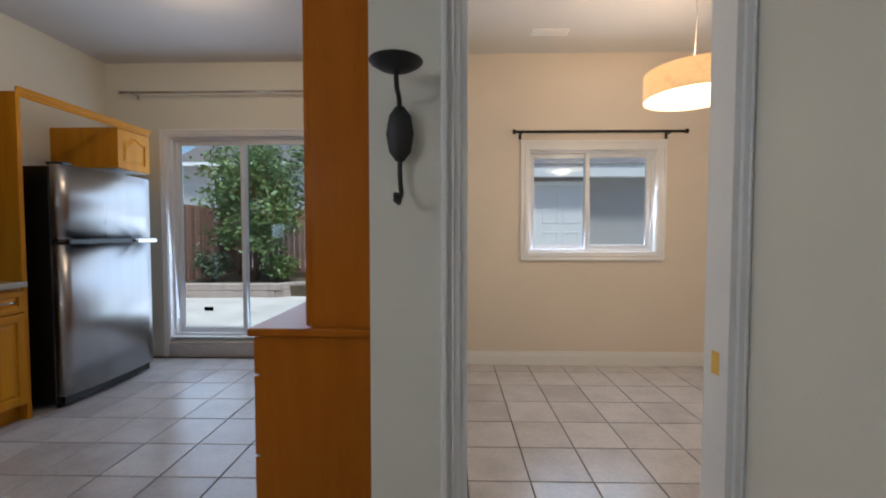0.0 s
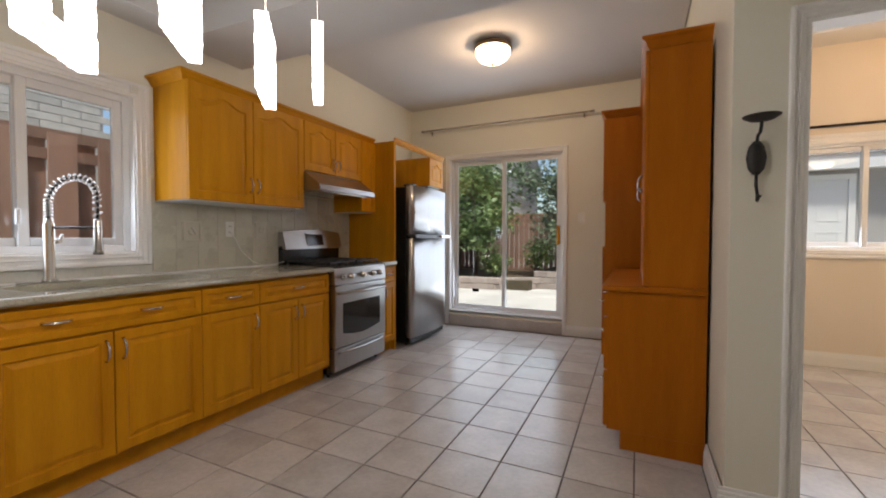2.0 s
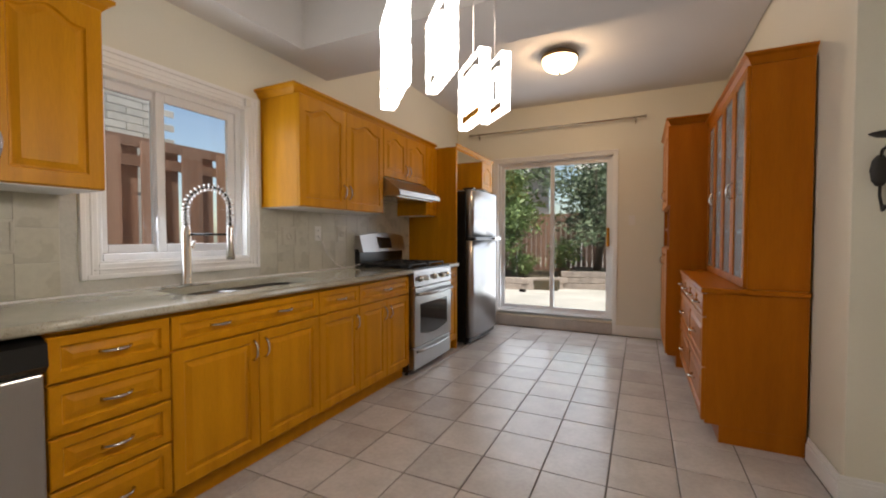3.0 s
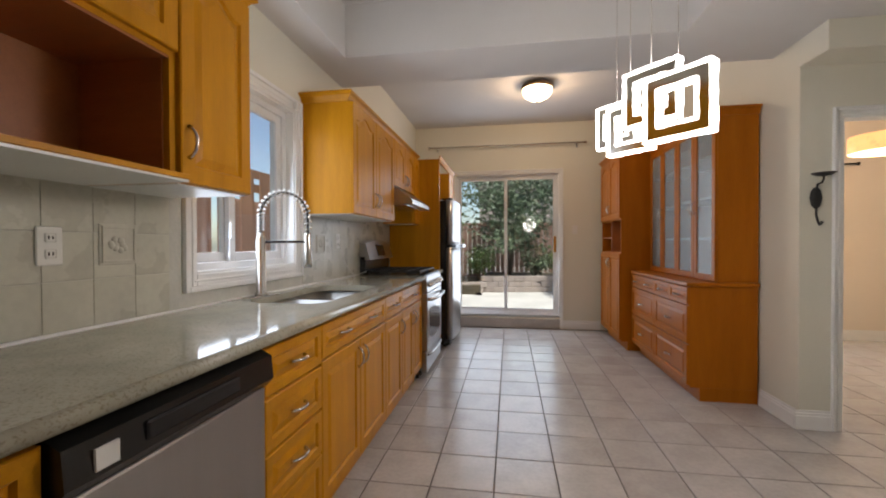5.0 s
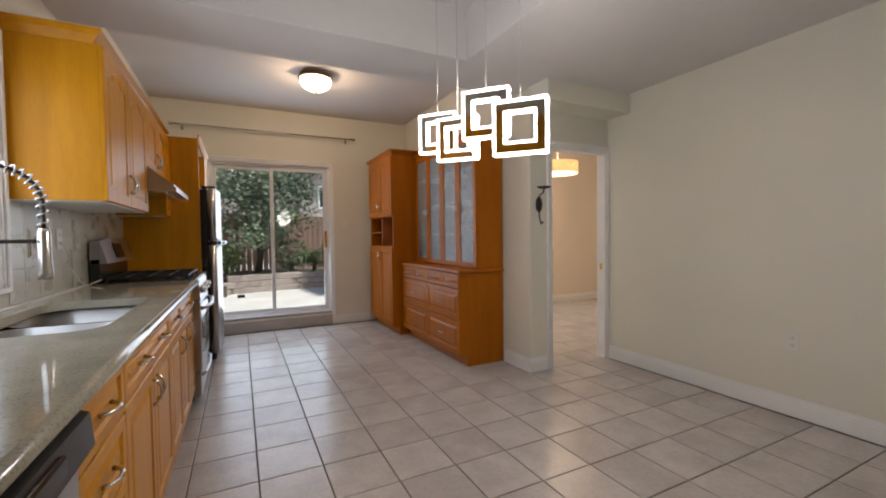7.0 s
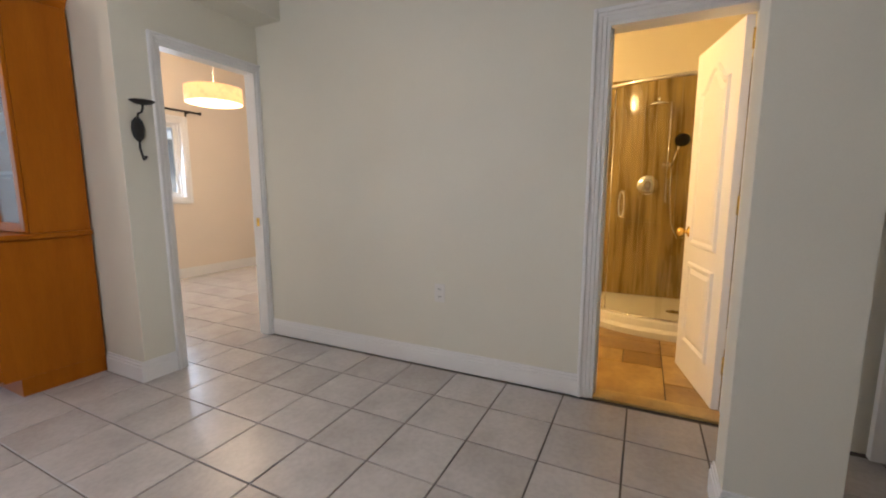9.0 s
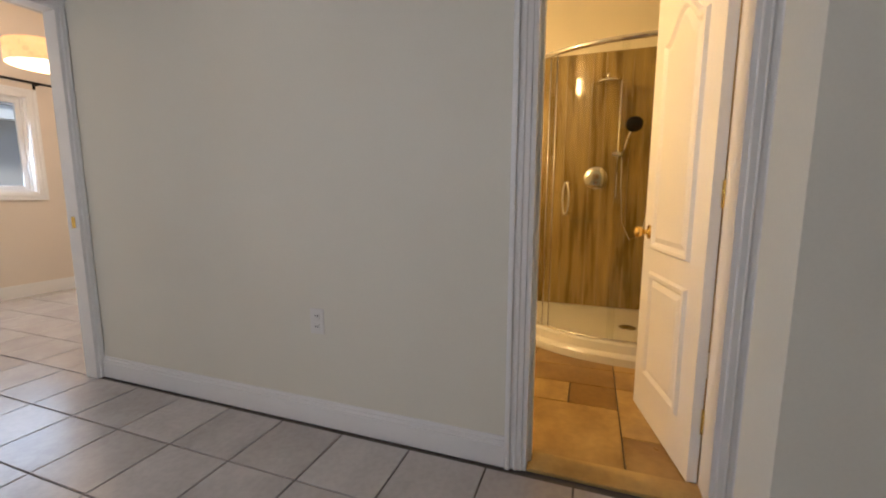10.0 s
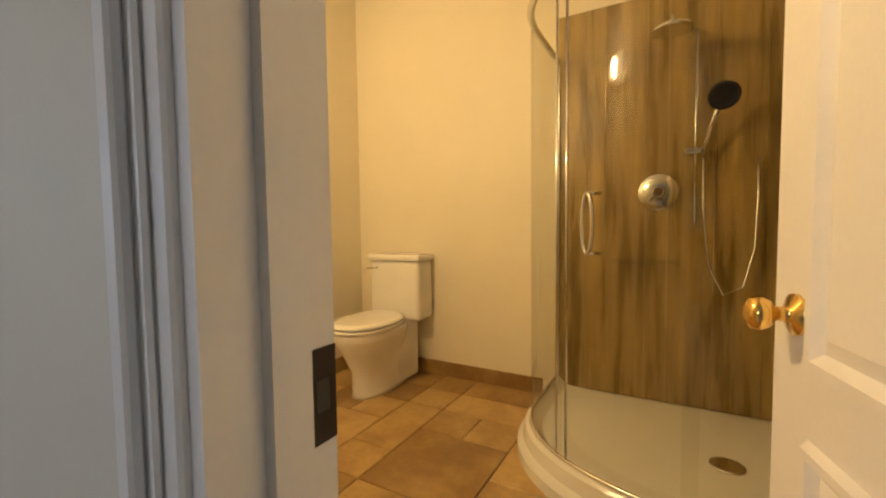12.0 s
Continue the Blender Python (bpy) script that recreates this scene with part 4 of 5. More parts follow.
# ---- candle sconce ----
sc = thing("candle_sconce", "black wrought iron candle sconce on the wall end", "sconce", Matrix.Translation((0.03, AY, -0.085)))
part("back_boss", lathe(bmesh.new(), [(0.012, -0.06), (0.03, -0.04), (0.038, 0), (0.03, 0.04), (0.012, 0.06)], 16, Matrix.Translation((0, -0.02, 1.555)) @ Matrix.Diagonal((0.9, 0.55, 1.1, 1))), IRON, sc)
part("scroll", tube(bmesh.new(), [(0, -0.025, 1.50), (0, -0.022, 1.45), (0.004, -0.03, 1.41), (0.0, -0.05, 1.385), (-0.004, -0.07, 1.39), (0, -0.076, 1.405)], [0.006, 0.006, 0.006, 0.006, 0.006, 0.009], 8), IRON, sc)
part("arm", tube(bmesh.new(), [(0, -0.02, 1.60), (0, -0.035, 1.64), (0, -0.07, 1.645), (0, -0.085, 1.665), (0, -0.085, 1.685)], 0.006, 8), IRON, sc)
part("dish", lathe(bmesh.new(), [(0.012, 1.682), (0.04, 1.688), (0.06, 1.70), (0.062, 1.703), (0.04, 1.696), (0.01, 1.692)], 24, Matrix.Translation((0, -0.085, 0))), IRON, sc)

# ---- lamps ----
cl = thing("ceiling_lamp", "flush ceiling lamp with a lit frosted glass bowl", "lamp", Matrix.Translation((-1.576, 2.657, CZ - 0.04)))
part("canopy", lathe(bmesh.new(), [(0.13, 0.04), (0.165, 0.012), (0.170, 0.0), (0.165, -0.014), (0.10, -0.012), (0.05, -0.01)], 32), BRONZE, cl)
bowl = part("bowl", lathe(bmesh.new(), [(0.156, -0.013), (0.152, -0.05), (0.128, -0.09), (0.075, -0.12), (0.015, -0.13)], 32), GLOW, cl, "lit frosted glass bowl")
bowl.visible_shadow = False
part("finial", lathe(bmesh.new(), [(0.010, -0.13), (0.012, -0.14), (0.004, -0.15)], 10), RODBLACK, cl)

dl = thing("pendant_lamp", "lit amber drum pendant lamp on a thin cord", "lamp", Matrix.Translation((1.60, 2.62, -0.085)))
bm = bmesh.new()
lp = [(0.27, 2.12), (0.27, 2.275), (0.266, 2.275), (0.266, 2.12)]
rr_ = [[bm.verts.new((r * math.cos(k * math.tau / 40), r * math.sin(k * math.tau / 40), z)) for k in range(40)] for r, z in lp]
for i in range(4):
    for k in range(40):
        f = bm.faces.new((rr_[i][k], rr_[i][(k + 1) % 40], rr_[(i + 1) % 4][(k + 1) % 40], rr_[(i + 1) % 4][k]))
        f.smooth = True
sh = part("shade", bm, SHADE, dl, "gold mesh drum shade")
sh.visible_shadow = False
df = part("diffuser", lathe(bmesh.new(), [(0.264, 2.128), (0.264, 2.124)], 40), GLOWD, dl, "glowing white diffuser disc")
df.visible_shadow = False
part("cord", tube(bmesh.new(), [(0, 0, 2.26), (0.02, 0.01, 2.6), (0, 0, 2.94)], 0.004, 6), PLASTIC, dl)
part("ceiling_cap", lathe(bmesh.new(), [(0.06, 2.944), (0.06, 2.93), (0.02, 2.915)], 20), TRIM, dl)
part("spider", boxes(((-0.265, -0.004, 2.26), (0.265, 0.004, 2.266)), ((-0.004, -0.265, 2.2665), (0.004, 0.265, 2.272))), NICKEL, dl)

# chandelier of four lit square frames
ch = thing("chandelier", "lit crystal LED chandelier of four square frames", "chandelier")
AX = Vector((0.669, -0.743, 0))
NRM = Vector((0.743, 0.669, 0))


def square_frame(right, ztop, size):
    fr_ = new("square_frame")
    me = bmesh.new()
    up = Vector((0, 0, 1))
    org = Vector((right[0], right[1], ztop)) - AX * size - up * size

    def cell(bm_, u0, u1, v0, v1, t):
        vs = [org + AX * u + up * v + NRM * n for u in (u0, u1) for v in (v0, v1) for n in (-t, t)]
        v = [bm_.verts.new(p) for p in vs]
        for f in ((0, 1, 3, 2), (4, 6, 7, 5), (0, 4, 5, 1), (2, 3, 7, 6), (0, 2, 6, 4), (1, 5, 7, 3)):
            bm_.faces.new([v[i] for i in f])

    def frame_of(bm_, a, b, t):
        cell(bm_, a, size - a, a, b, t), cell(bm_, a, size - a, size - b, size - a, t)
        cell(bm_, a, b, b, size - b, t), cell(bm_, size - b, size - a, b, size - b, t)

    frame_of(me, 0.008, 0.042, 0.011)
    scene.collection.objects.unlink(fr_)
    bpy.data.objects.remove(fr_)
    body = part("square_frame", me, CHROME, ch)
    led = bmesh.new()
    k = 14
    rnd = random.Random(int(size * 1000) + int(right[1] * 100))
    for a, n in ((0.0, k), (0.040, k - 5)):
        side = size - 2 * a
        for i in range(n):
            p0, p1 = a + side * i / n, a + side * (i + 1) / n - 0.0012
            j = rnd.uniform(0, 0.0025)
            cell(led, p0, p1, a - j, a + 0.0075, 0.015 + j), cell(led, p0, p1, size - a - 0.0075, size - a + j, 0.015 + j)
            cell(led, a - j, a + 0.0075, p0, p1, 0.015 + j), cell(led, size - a - 0.0075, size - a + j, p0, p1, 0.015 + j)
    part("crystal_edge", led, LEDM, body, "lit crystal beads")
    mid = org + AX * size / 2 + up * size
    part("wire", tube(bmesh.new(), [mid, (mid.x, mid.y, TZ - 0.02)], 0.0012, 5), NICKEL, body)
    return body


square_frame((-1.308, -0.563), 1.70, 0.20)
square_frame((-1.308, -0.33), 1.81, 0.20)
square_frame((-1.31, -0.085), 1.76, 0.20)
square_frame((-1.31, 0.13), 1.835, 0.20)
part("canopy", boxes(((-1.44, -0.57, TZ - 0.03), (-1.32, 0.30, TZ)), bevel=0.004), CHROME, ch)

# ceiling vent in the dining room
vt = thing("ceiling_vent", "white metal ceiling register", "vent", Matrix.Translation((0.95, 3.50, 2.86)))
part("frame", ring(bmesh.new(), -0.15, 0.15, -0.06, 0.06, 0.018, -0.008, 0, lambda u, v, d: (u, v, d)), TRIM, vt)
part("backing", boxes(((-0.135, -0.045, -0.002), (0.135, 0.045, 0))), BLACK, vt)
for i in range(7):
    part("slat", boxes(((-0.132, -0.043 + i * 0.0135, -0.007), (0.132, -0.037 + i * 0.0135, -0.002))), TRIM, vt)


# ---- doors ----
def interior_door(name, label, w, h, m, knob_u, knob_sides=(1, -1)):
    d = tagged(thing(name, label, "door", m), kind="structure")
    t = 0.035
    part("leaf", boxes(((0, 0, 0.012), (w, t, h))), TRIM, d)
    for s in (0, 1):
        for v0, v1, a in ((0.20, 0.70, 0.0), (0.80, h - 0.12, 0.10)):
            bm = bmesh.new()
            pw = w - 0.22
            n = 12 if a else 1

            def lp(ins, y):
                pts = [(0.11 + ins, y, v0 + ins), (w - 0.11 - ins, y, v0 + ins)]
                for i in range(n + 1):
                    k = min(1, abs(1 - 2 * i / n) / 0.9) if n > 1 else 0
                    pts.append((w - 0.11 - ins - (pw - 2 * ins) * i / n, y, v1 - ins - a * (0.5 - 0.5 * math.cos(math.pi * k))))
                return [bm.verts.new(p) for p in pts]

            y = (lambda o: -o) if s == 0 else (lambda o: t + o)
            ls = [lp(0, y(0.0)), lp(0.008, y(0.013)), lp(0.022, y(0.013)), lp(0.036, y(0.001)), lp(0.060, y(0.010))]
            for q_, r_ in zip(ls, ls[1:]):
                for k in range(len(q_)):
                    bm.faces.new((q_[k], q_[(k + 1) % len(q_)], r_[(k + 1) % len(q_)], r_[k]))
            bm.faces.new(ls[-1])
            part("moulded_panel", bm, TRIM, d)
        sgn = 1 if s else -1
        base = Matrix.Translation((knob_u, t if s else 0, 0.875)) @ Matrix.Rotation(radians(-90 * sgn), 4, "X")
        part("knob", lathe(bmesh.new(), [(0.032, 0), (0.032, 0.006), (0.012, 0.012), (0.011, 0.03), (0.022, 0.038), (0.027, 0.05), (0.024, 0.063), (0.012, 0.068)], 20, base), BRASS, d, "polished brass knob")
    for z in (0.25, 1.05, 1.8):
        part("hinge", tube(bmesh.new(), [(-0.004, 0.0, z - 0.045), (-0.004, 0.0, z + 0.045)], 0.006, 8), BRASS, d)
    return d


interior_door("door_bath", "white two-panel bathroom door with brass knob, standing open", 0.60, 1.905,
              Matrix.Translation((EX + 0.128, by0 + 0.02, 0)) @ Matrix.Rotation(radians(12), 4, "Z"), 0.53)
# closed closet door in the hall
interior_door("door_hall", "closed white panelled door in the hall", 0.72, 2.0, Matrix.Translation((EX - 0.04, -3.1, 0)) @ Matrix.Rotation(radians(90), 4, "Z"), 0.66)
# dining room door, folded back behind the partition: only its edge and knob show
interior_door("door_dining", "white panelled dining room door, open against the partition", 0.72, 2.0,
              Matrix.Translation((0.125, AY + 0.14, 0)) @ Matrix.Rotation(radians(88), 4, "Z"), 0.65)
stp = tagged(part("strike_plate", boxes(((EX + 0.09, by1 - 0.0178, 0.815), (EX + 0.123, by1 - 0.0155, 0.905))), RODBLACK), "dark bronze strike plate on the door lining", "strike plate")
part("latch_hole", boxes(((EX + 0.098, by1 - 0.0184, 0.845), (EX + 0.114, by1 - 0.0177, 0.876))), BLACK, stp)
tagged(part("strike_plate", boxes(((ax1 - 0.0175, AY + 0.03, 0.86), (ax1 - 0.0155, AY + 0.06, 0.92))), BRASS), "brass strike plate on the dining doorway", "strike plate")

# ---- bathroom ----
to = thing("toilet", "white two-piece toilet with closed lid", "toilet", Matrix.Translation((3.11, 0.05, 0)) @ Matrix.Rotation(radians(90), 4, "Z") @ Matrix.Diagonal((1, 1, 1.05, 1)))


def oval(bm, rows, seg=28, cap=True):
    rings = []
    for z, w, y0, y1 in rows:
        c, ry = (y0 + y1) / 2, (y1 - y0) / 2
        rings.append([bm.verts.new((w * math.copysign(abs(math.cos(a)) ** 0.8, math.cos(a)), c + ry * math.sin(a), z)) for a in (k * math.tau / seg for k in range(seg))])
    for q_, r_ in zip(rings, rings[1:]):
        for k in range(seg):
            f = bm.faces.new((q_[k], q_[(k + 1) % seg], r_[(k + 1) % seg], r_[k]))
            f.smooth = True
    bm.faces.new(rings[0][::-1])
    bm.faces.new(rings[-1])
    return bm


part("bowl", oval(bmesh.new(), [(0, 0.11, 0.10, 0.58), (0.03, 0.105, 0.11, 0.57), (0.15, 0.10, 0.13, 0.58), (0.26, 0.13, 0.14, 0.64), (0.34, 0.175, 0.14, 0.69), (0.385, 0.185, 0.15, 0.705), (0.395, 0.18, 0.155, 0.70)]), PORCELAIN, to)
part("pedestal", boxes(((-0.10, 0.03, 0.0), (0.10, 0.30, 0.385)), bevel=0.03, seg=3), PORCELAIN, to)
part("seat", oval(bmesh.new(), [(0.397, 0.18, 0.20, 0.705), (0.40, 0.188, 0.195, 0.712), (0.412, 0.188, 0.195, 0.712), (0.416, 0.18, 0.20, 0.705)]), PORCELAIN, to)
part("lid", oval(bmesh.new(), [(0.421, 0.18, 0.20, 0.705), (0.424, 0.186, 0.195, 0.71), (0.436, 0.184, 0.20, 0.708), (0.444, 0.15, 0.22, 0.67)]), PORCELAIN, to)
tk = part("tank", boxes(((-0.20, 0.012, 0.385), (0.20, 0.19, 0.755)), bevel=0.025, seg=3), PORCELAIN, to)
part("tank_lid", boxes(((-0.212, 0.006, 0.757), (0.212, 0.205, 0.795)), bevel=0.012, seg=2), PORCELAIN, to)
part("flush_lever", tube(bmesh.new(), [(0.13, 0.19, 0.71), (0.13, 0.21, 0.71), (0.20, 0.215, 0.705)], [0.01, 0.007, 0.006], 8), CHROME, tk)

# shower: offset quadrant tray in the corner
XB, YS = 3.118, -2.198


def quadrant(x0, y1, n=26, p=2.3):
    """Outer line from the east wall round to the south wall."""
    pts = [(XB, y1)]
    sx, sy = XB - 0.42, YS + 0.36
    for i in range(n + 1):
        a = math.pi / 2 * i / n
        pts.append((sx - (sx - x0) * max(0, math.sin(a)) ** (2 / p), sy + (y1 - sy) * max(0, math.cos(a)) ** (2 / p)))
    pts.append((x0, YS))
    return pts


shw = thing("shower_enclosure", "curved glass corner shower with a white tray", "shower")
bm = bmesh.new()
q0, q1 = quadrant(2.030, -0.930), quadrant(2.100, -1.000)
q2 = quadrant(2.140, -1.040)
lay = []
for z, q_ in ((0.0, q0), (0.05, q0), (0.062, quadrant(2.040, -0.940)), (0.075, quadrant(2.055, -0.955)), (0.125, quadrant(2.065, -0.965)), (0.135, quadrant(2.075, -0.975)), (0.135, q1), (0.095, q2), (0.085, quadrant(2.260, -1.160))):
    lay.append([bm.verts.new((x, y, z)) for x, y in q_])
for a, b in zip(lay, lay[1:]):
    for i in range(len(a) - 1):
        f = bm.faces.new((a[i], a[i + 1], b[i + 1], b[i]))
cn = bm.verts.new((XB, YS, 0.085))
for i in range(len(lay[-1]) - 1):
    bm.faces.new((lay[-1][i], lay[-1][i + 1], cn))
part("tray", bm, ACRYLIC, shw, "white acrylic shower tray")
part("drain", lathe(bmesh.new(), [(0.06, 0.0865), (0.06, 0.092), (0.045, 0.094), (0.01, 0.093)], 20, Matrix.Translation((2.578, -1.762, 0))), CHROME, shw)
GL = quadrant(2.090, -0.990, 40)
rail = lambda z: [(x, y, z) for x, y in GL]
part("top_rail", tube(bmesh.new(), rail(1.93), 0.016, 8), CHROME, shw)
part("bottom_rail", tube(bmesh.new(), rail(0.142), 0.008, 8), CHROME, shw)


def curved_pane(name, i0, i1, off=0.0):
    bm = bmesh.new()
    a = [bm.verts.new((x + off, y - off, 0.15)) for x, y in GL[i0:i1 + 1]]
    b = [bm.verts.new((x + off, y - off, 1.92)) for x, y in GL[i0:i1 + 1]]
    for k in range(len(a) - 1):
        f = bm.faces.new((a[k], a[k + 1], b[k + 1], b[k]))
        f.smooth = True
    ob = part(name, bm, SHGLASS, shw, "clear curved glass")
    ob.visible_shadow = False
    return ob


curved_pane("fixed_pane", 0, 21)
gd = curved_pane("glass_door", 20, 36, 0.012)
curved_pane("fixed_pane", 35, len(GL) - 1)
for i in (20, 22):
    x, y = GL[i]
    part("seal_strip", tube(bmesh.new(), [(x, y, 0.15), (x, y, 1.91)], 0.005, 6), CHROME, shw)
part("wall_channel", boxes(((XB - 0.03, -1.002, 0.14), (XB, -0.982, 1.93)), bevel=0.003), CHROME, shw)
x, y = GL[27]
bm = bmesh.new()
tube(bm, [(x - 0.035 + 0.028 * math.sin(a) * 0.7, y + 0.035 + 0.028 * math.sin(a) * 0.7, 1.02 + 0.10 * math.cos(a)) for a in (k * math.tau / 24 for k in range(25))], 0.007, 8)
tube(bm, [(x - 0.035, y + 0.035, 1.12), (x + 0.01, y, 1.12)], 0.006, 6)
tube(bm, [(x - 0.035, y + 0.035, 0.92), (x + 0.01, y, 0.92)], 0.006, 6)
part("handle", bm, CHROME, shw, "oval chrome handle")

panels = tagged(thing("shower_wall_panels", "weathered wood-look shower wall panels", "wall panel"), kind="structure")
rnd = random.Random(4)
yy = -0.99
while yy > -2.19:
    w_ = rnd.choice((0.20, 0.15, 0.20, 0.10))
    y0 = max(-2.196, yy - w_)
    part("plank", boxes(((3.105 + rnd.uniform(0, 0.002), y0 + 0.0006, 0.09), (3.1195, yy - 0.0006, 2.17))), PANEL, panels)
    yy = y0
xx = 3.104
while xx > 2.05:
    x0 = max(2.04, xx - rnd.choice((0.20, 0.15, 0.20)))
    part("plank", boxes(((x0 + 0.0006, -2.1995, 0.09), (xx - 0.0006, -2.187 + rnd.uniform(0, 0.002), 2.17))), PANEL, panels)
    xx = x0
# shower fittings on the east wall
sv = thing("shower_valve", "round chrome shower valve plate with lever", "faucet", Matrix.Translation((3.105, -1.497, 1.178)) @ Matrix.Rotation(radians(-90), 4, "Y"))
part("plate", lathe(bmesh.new(), [(0.095, 0), (0.095, 0.006), (0.09, 0.011), (0.03, 0.014)], 32), CHROME, sv)
part("lever", lathe(bmesh.new(), [(0.028, 0.012), (0.028, 0.05), (0.022, 0.055)], 18), CHROME, sv)
part("lever_arm", tube(bmesh.new(), [(0, 0, 0.045), (-0.03, 0.03, 0.05), (-0.05, 0.05, 0.05)], 0.006, 8), CHROME, sv)
hs = thing("hand_shower", "hand shower on a chrome riser bar with hose", "shower head", Matrix.Translation((3.105, -1.655, 0)))
part("bar", tube(bmesh.new(), [(-0.05, 0, 1.02), (-0.05, 0, 1.93)], 0.009, 10), CHROME, hs)
for z in (1.06, 1.89):
    part("bracket", tube(bmesh.new(), [(0, 0, z), (-0.05, 0, z)], 0.010, 8), CHROME, hs)
part("slider", boxes(((-0.075, -0.045, 1.35), (-0.03, 0.045, 1.38)), bevel=0.006), CHROME, hs)
part("handset", tube(bmesh.new(), [(-0.075, -0.03, 1.35), (-0.12, -0.06, 1.47), (-0.19, -0.09, 1.55)], [0.011, 0.012, 0.014], 10), CHROME, hs)
part("spray_face", lathe(bmesh.new(), [(0.02, 0.0), (0.06, 0.008), (0.062, 0.02), (0.05, 0.026)], 20, Matrix.Translation((-0.20, -0.095, 1.575)) @ Matrix.Rotation(radians(-120), 4, "Y")), BLACK, hs, "dark round spray face")
part("hose", tube(bmesh.new(), [(-0.075, -0.03, 1.34), (-0.08, -0.035, 1.1), (-0.075, -0.06, 0.82), (-0.07, -0.12, 0.68), (-0.06, -0.20, 0.72), (-0.05, -0.24, 0.9), (-0.03, -0.25, 1.15), (0, -0.25, 1.32)], 0.007, 8), CHROME, hs)
rh = thing("rain_shower_head", "round rain shower head on a wall arm", "shower head", Matrix.Translation((3.105, -1.55, 1.94)))
part("arm", tube(bmesh.new(), [(0, 0, 0), (-0.12, 0, 0.02), (-0.22, 0, 0.0), (-0.24, 0, -0.03)], 0.010, 8), CHROME, rh)
part("head", lathe(bmesh.new(), [(0.015, -0.03), (0.09, -0.05), (0.10, -0.058), (0.10, -0.066), (0.08, -0.068)], 28, Matrix.Translation((-0.24, 0, 0)) @ Matrix.Diagonal((0.85, 0.85, 1, 1))), CHROME, rh)
tagged(part("shower_shelf", boxes(((2.98, -1.60, 0.82), (3.104, -1.30, 0.835)), bevel=0.006), SHGLASS), "small glass corner shelf in the shower", "shelf")
# vanity light whose bulbs show in the shower glass
vl = thing("vanity_light", "warm lit two-bulb vanity light on the bathroom wall", "lamp", Matrix.Translation((1.012, -0.25, 1.97)))
part("back_plate", boxes(((0, -0.22, -0.05), (0.02, 0.22, 0.05)), bevel=0.006), CHROME, vl)
for y in (-0.13, 0.13):
    part("arm", tube(bmesh.new(), [(0.02, y, 0), (0.10, y, 0), (0.10, y, 0.02)], 0.008, 8), CHROME, vl)
    b_ = part("bulb", lathe(bmesh.new(), [(0.02, 0.02), (0.045, 0.06), (0.05, 0.10), (0.04, 0.14), (0.015, 0.16)], 18, Matrix.Translation((0.10, y, 0))), BULB, vl)
    b_.visible_shadow = False

# ---- outside ----
structure("ground", boxes(((-60, 4.3, -0.4), (60, 80, -0.06)), ((-60, -40, -0.4), (-3.36, 4.3, -0.06))), PATIO, "pale concrete patio and yard", "ground")


def fence_run(a, b, h, label, face=0.0, gap=0.15, wdt=0.135):
    f = thing("fence", label, "fence", group="wooden fences")
    a, b = Vector(a), Vector(b)
    d = (b - a).normalized()
    n = Vector((-d.y, d.x, 0))
    L = (b - a).length
    rot = Matrix.Rotation(math.atan2(d.y, d.x), 4, "Z")
    bd = mesh_of("board", boxes(((0, -0.01, 0), (wdt, 0.01, h)), bevel=0.002), FENCE)
    i = 0
    while i * gap < L:
        o = new("board", bd)
        o.parent = f
        o.matrix_basis = Matrix.Translation(a + d * i * gap + n * (0.02 if i % 2 else -0.02) * face) @ rot
        i += 1
    for z in (0.25, h - 0.16, h):
        part("rail", boxes(((0, 0.012, z - 0.045), (L, 0.05, z + 0.045))), FENCE, f, m=Matrix.Translation(a) @ rot)
    return f


fence_run((-4.7, -3.0, -0.06), (-4.7, 3.2, -0.06), 2.05, "shadowbox cedar fence outside the kitchen window", 2.4, 0.17, 0.19)
fence_run((-5.9, 3.5, -0.06), (-5.9, 11.5, -0.06), 1.9, "tall weathered cedar side fence", 0.0)
fence_run((-5.9, 11.5, -0.06), (6.5, 11.5, -0.06), 1.9, "weathered cedar fence behind the garden", 0.0)


def stones(label, pts, courses, sz=(0.30, 0.20, 0.14)):
    w = thing("retaining_wall", label, "retaining wall")
    me = mesh_of("stone", boxes(((-sz[0] / 2 + 0.004, -sz[1] / 2, 0), (sz[0] / 2 - 0.004, sz[1] / 2, sz[2] - 0.006)), bevel=0.012), STONE)
    rnd = random.Random(3)
    for c in range(courses):
        for (xa, ya), (xb, yb) in zip(pts, pts[1:]):
            L = math.hypot(xb - xa, yb - ya)
            n = max(1, math.ceil(L / sz[0]))
            ang = math.atan2(yb - ya, xb - xa)
            for i in range(n):
                s = (i + 0.5 + (0.5 if c % 2 else 0)) / n
                if s > 1.02:
                    continue
                o = new("stone", me)
                o.parent = w
                o.matrix_basis = Matrix.Translation((xa + (xb - xa) * s, ya + (yb - ya) * s + rnd.uniform(-0.01, 0.01), -0.06 + c * sz[2])) @ Matrix.Rotation(ang + rnd.uniform(-0.03, 0.03), 4, "Z")
    return w


stones("low tan stone retaining wall at the patio's edge", [(-5.6, 8.2), (-3.4, 8.3), (-2.6, 8.8)], 2)
stones("grey stone retaining wall of the raised bed", [(-2.6, 8.9), (-1.2, 9.2), (4.5, 9.2)], 3)
tagged(part("garden_bed", boxes(((-5.8, 8.35, -0.06), (-2.6, 11.4, 0.16)), ((-2.6, 9.3, -0.06), (4.5, 11.4, 0.30))), SOIL), "dark planted garden bed behind the stone walls", "ground", kind="structure")


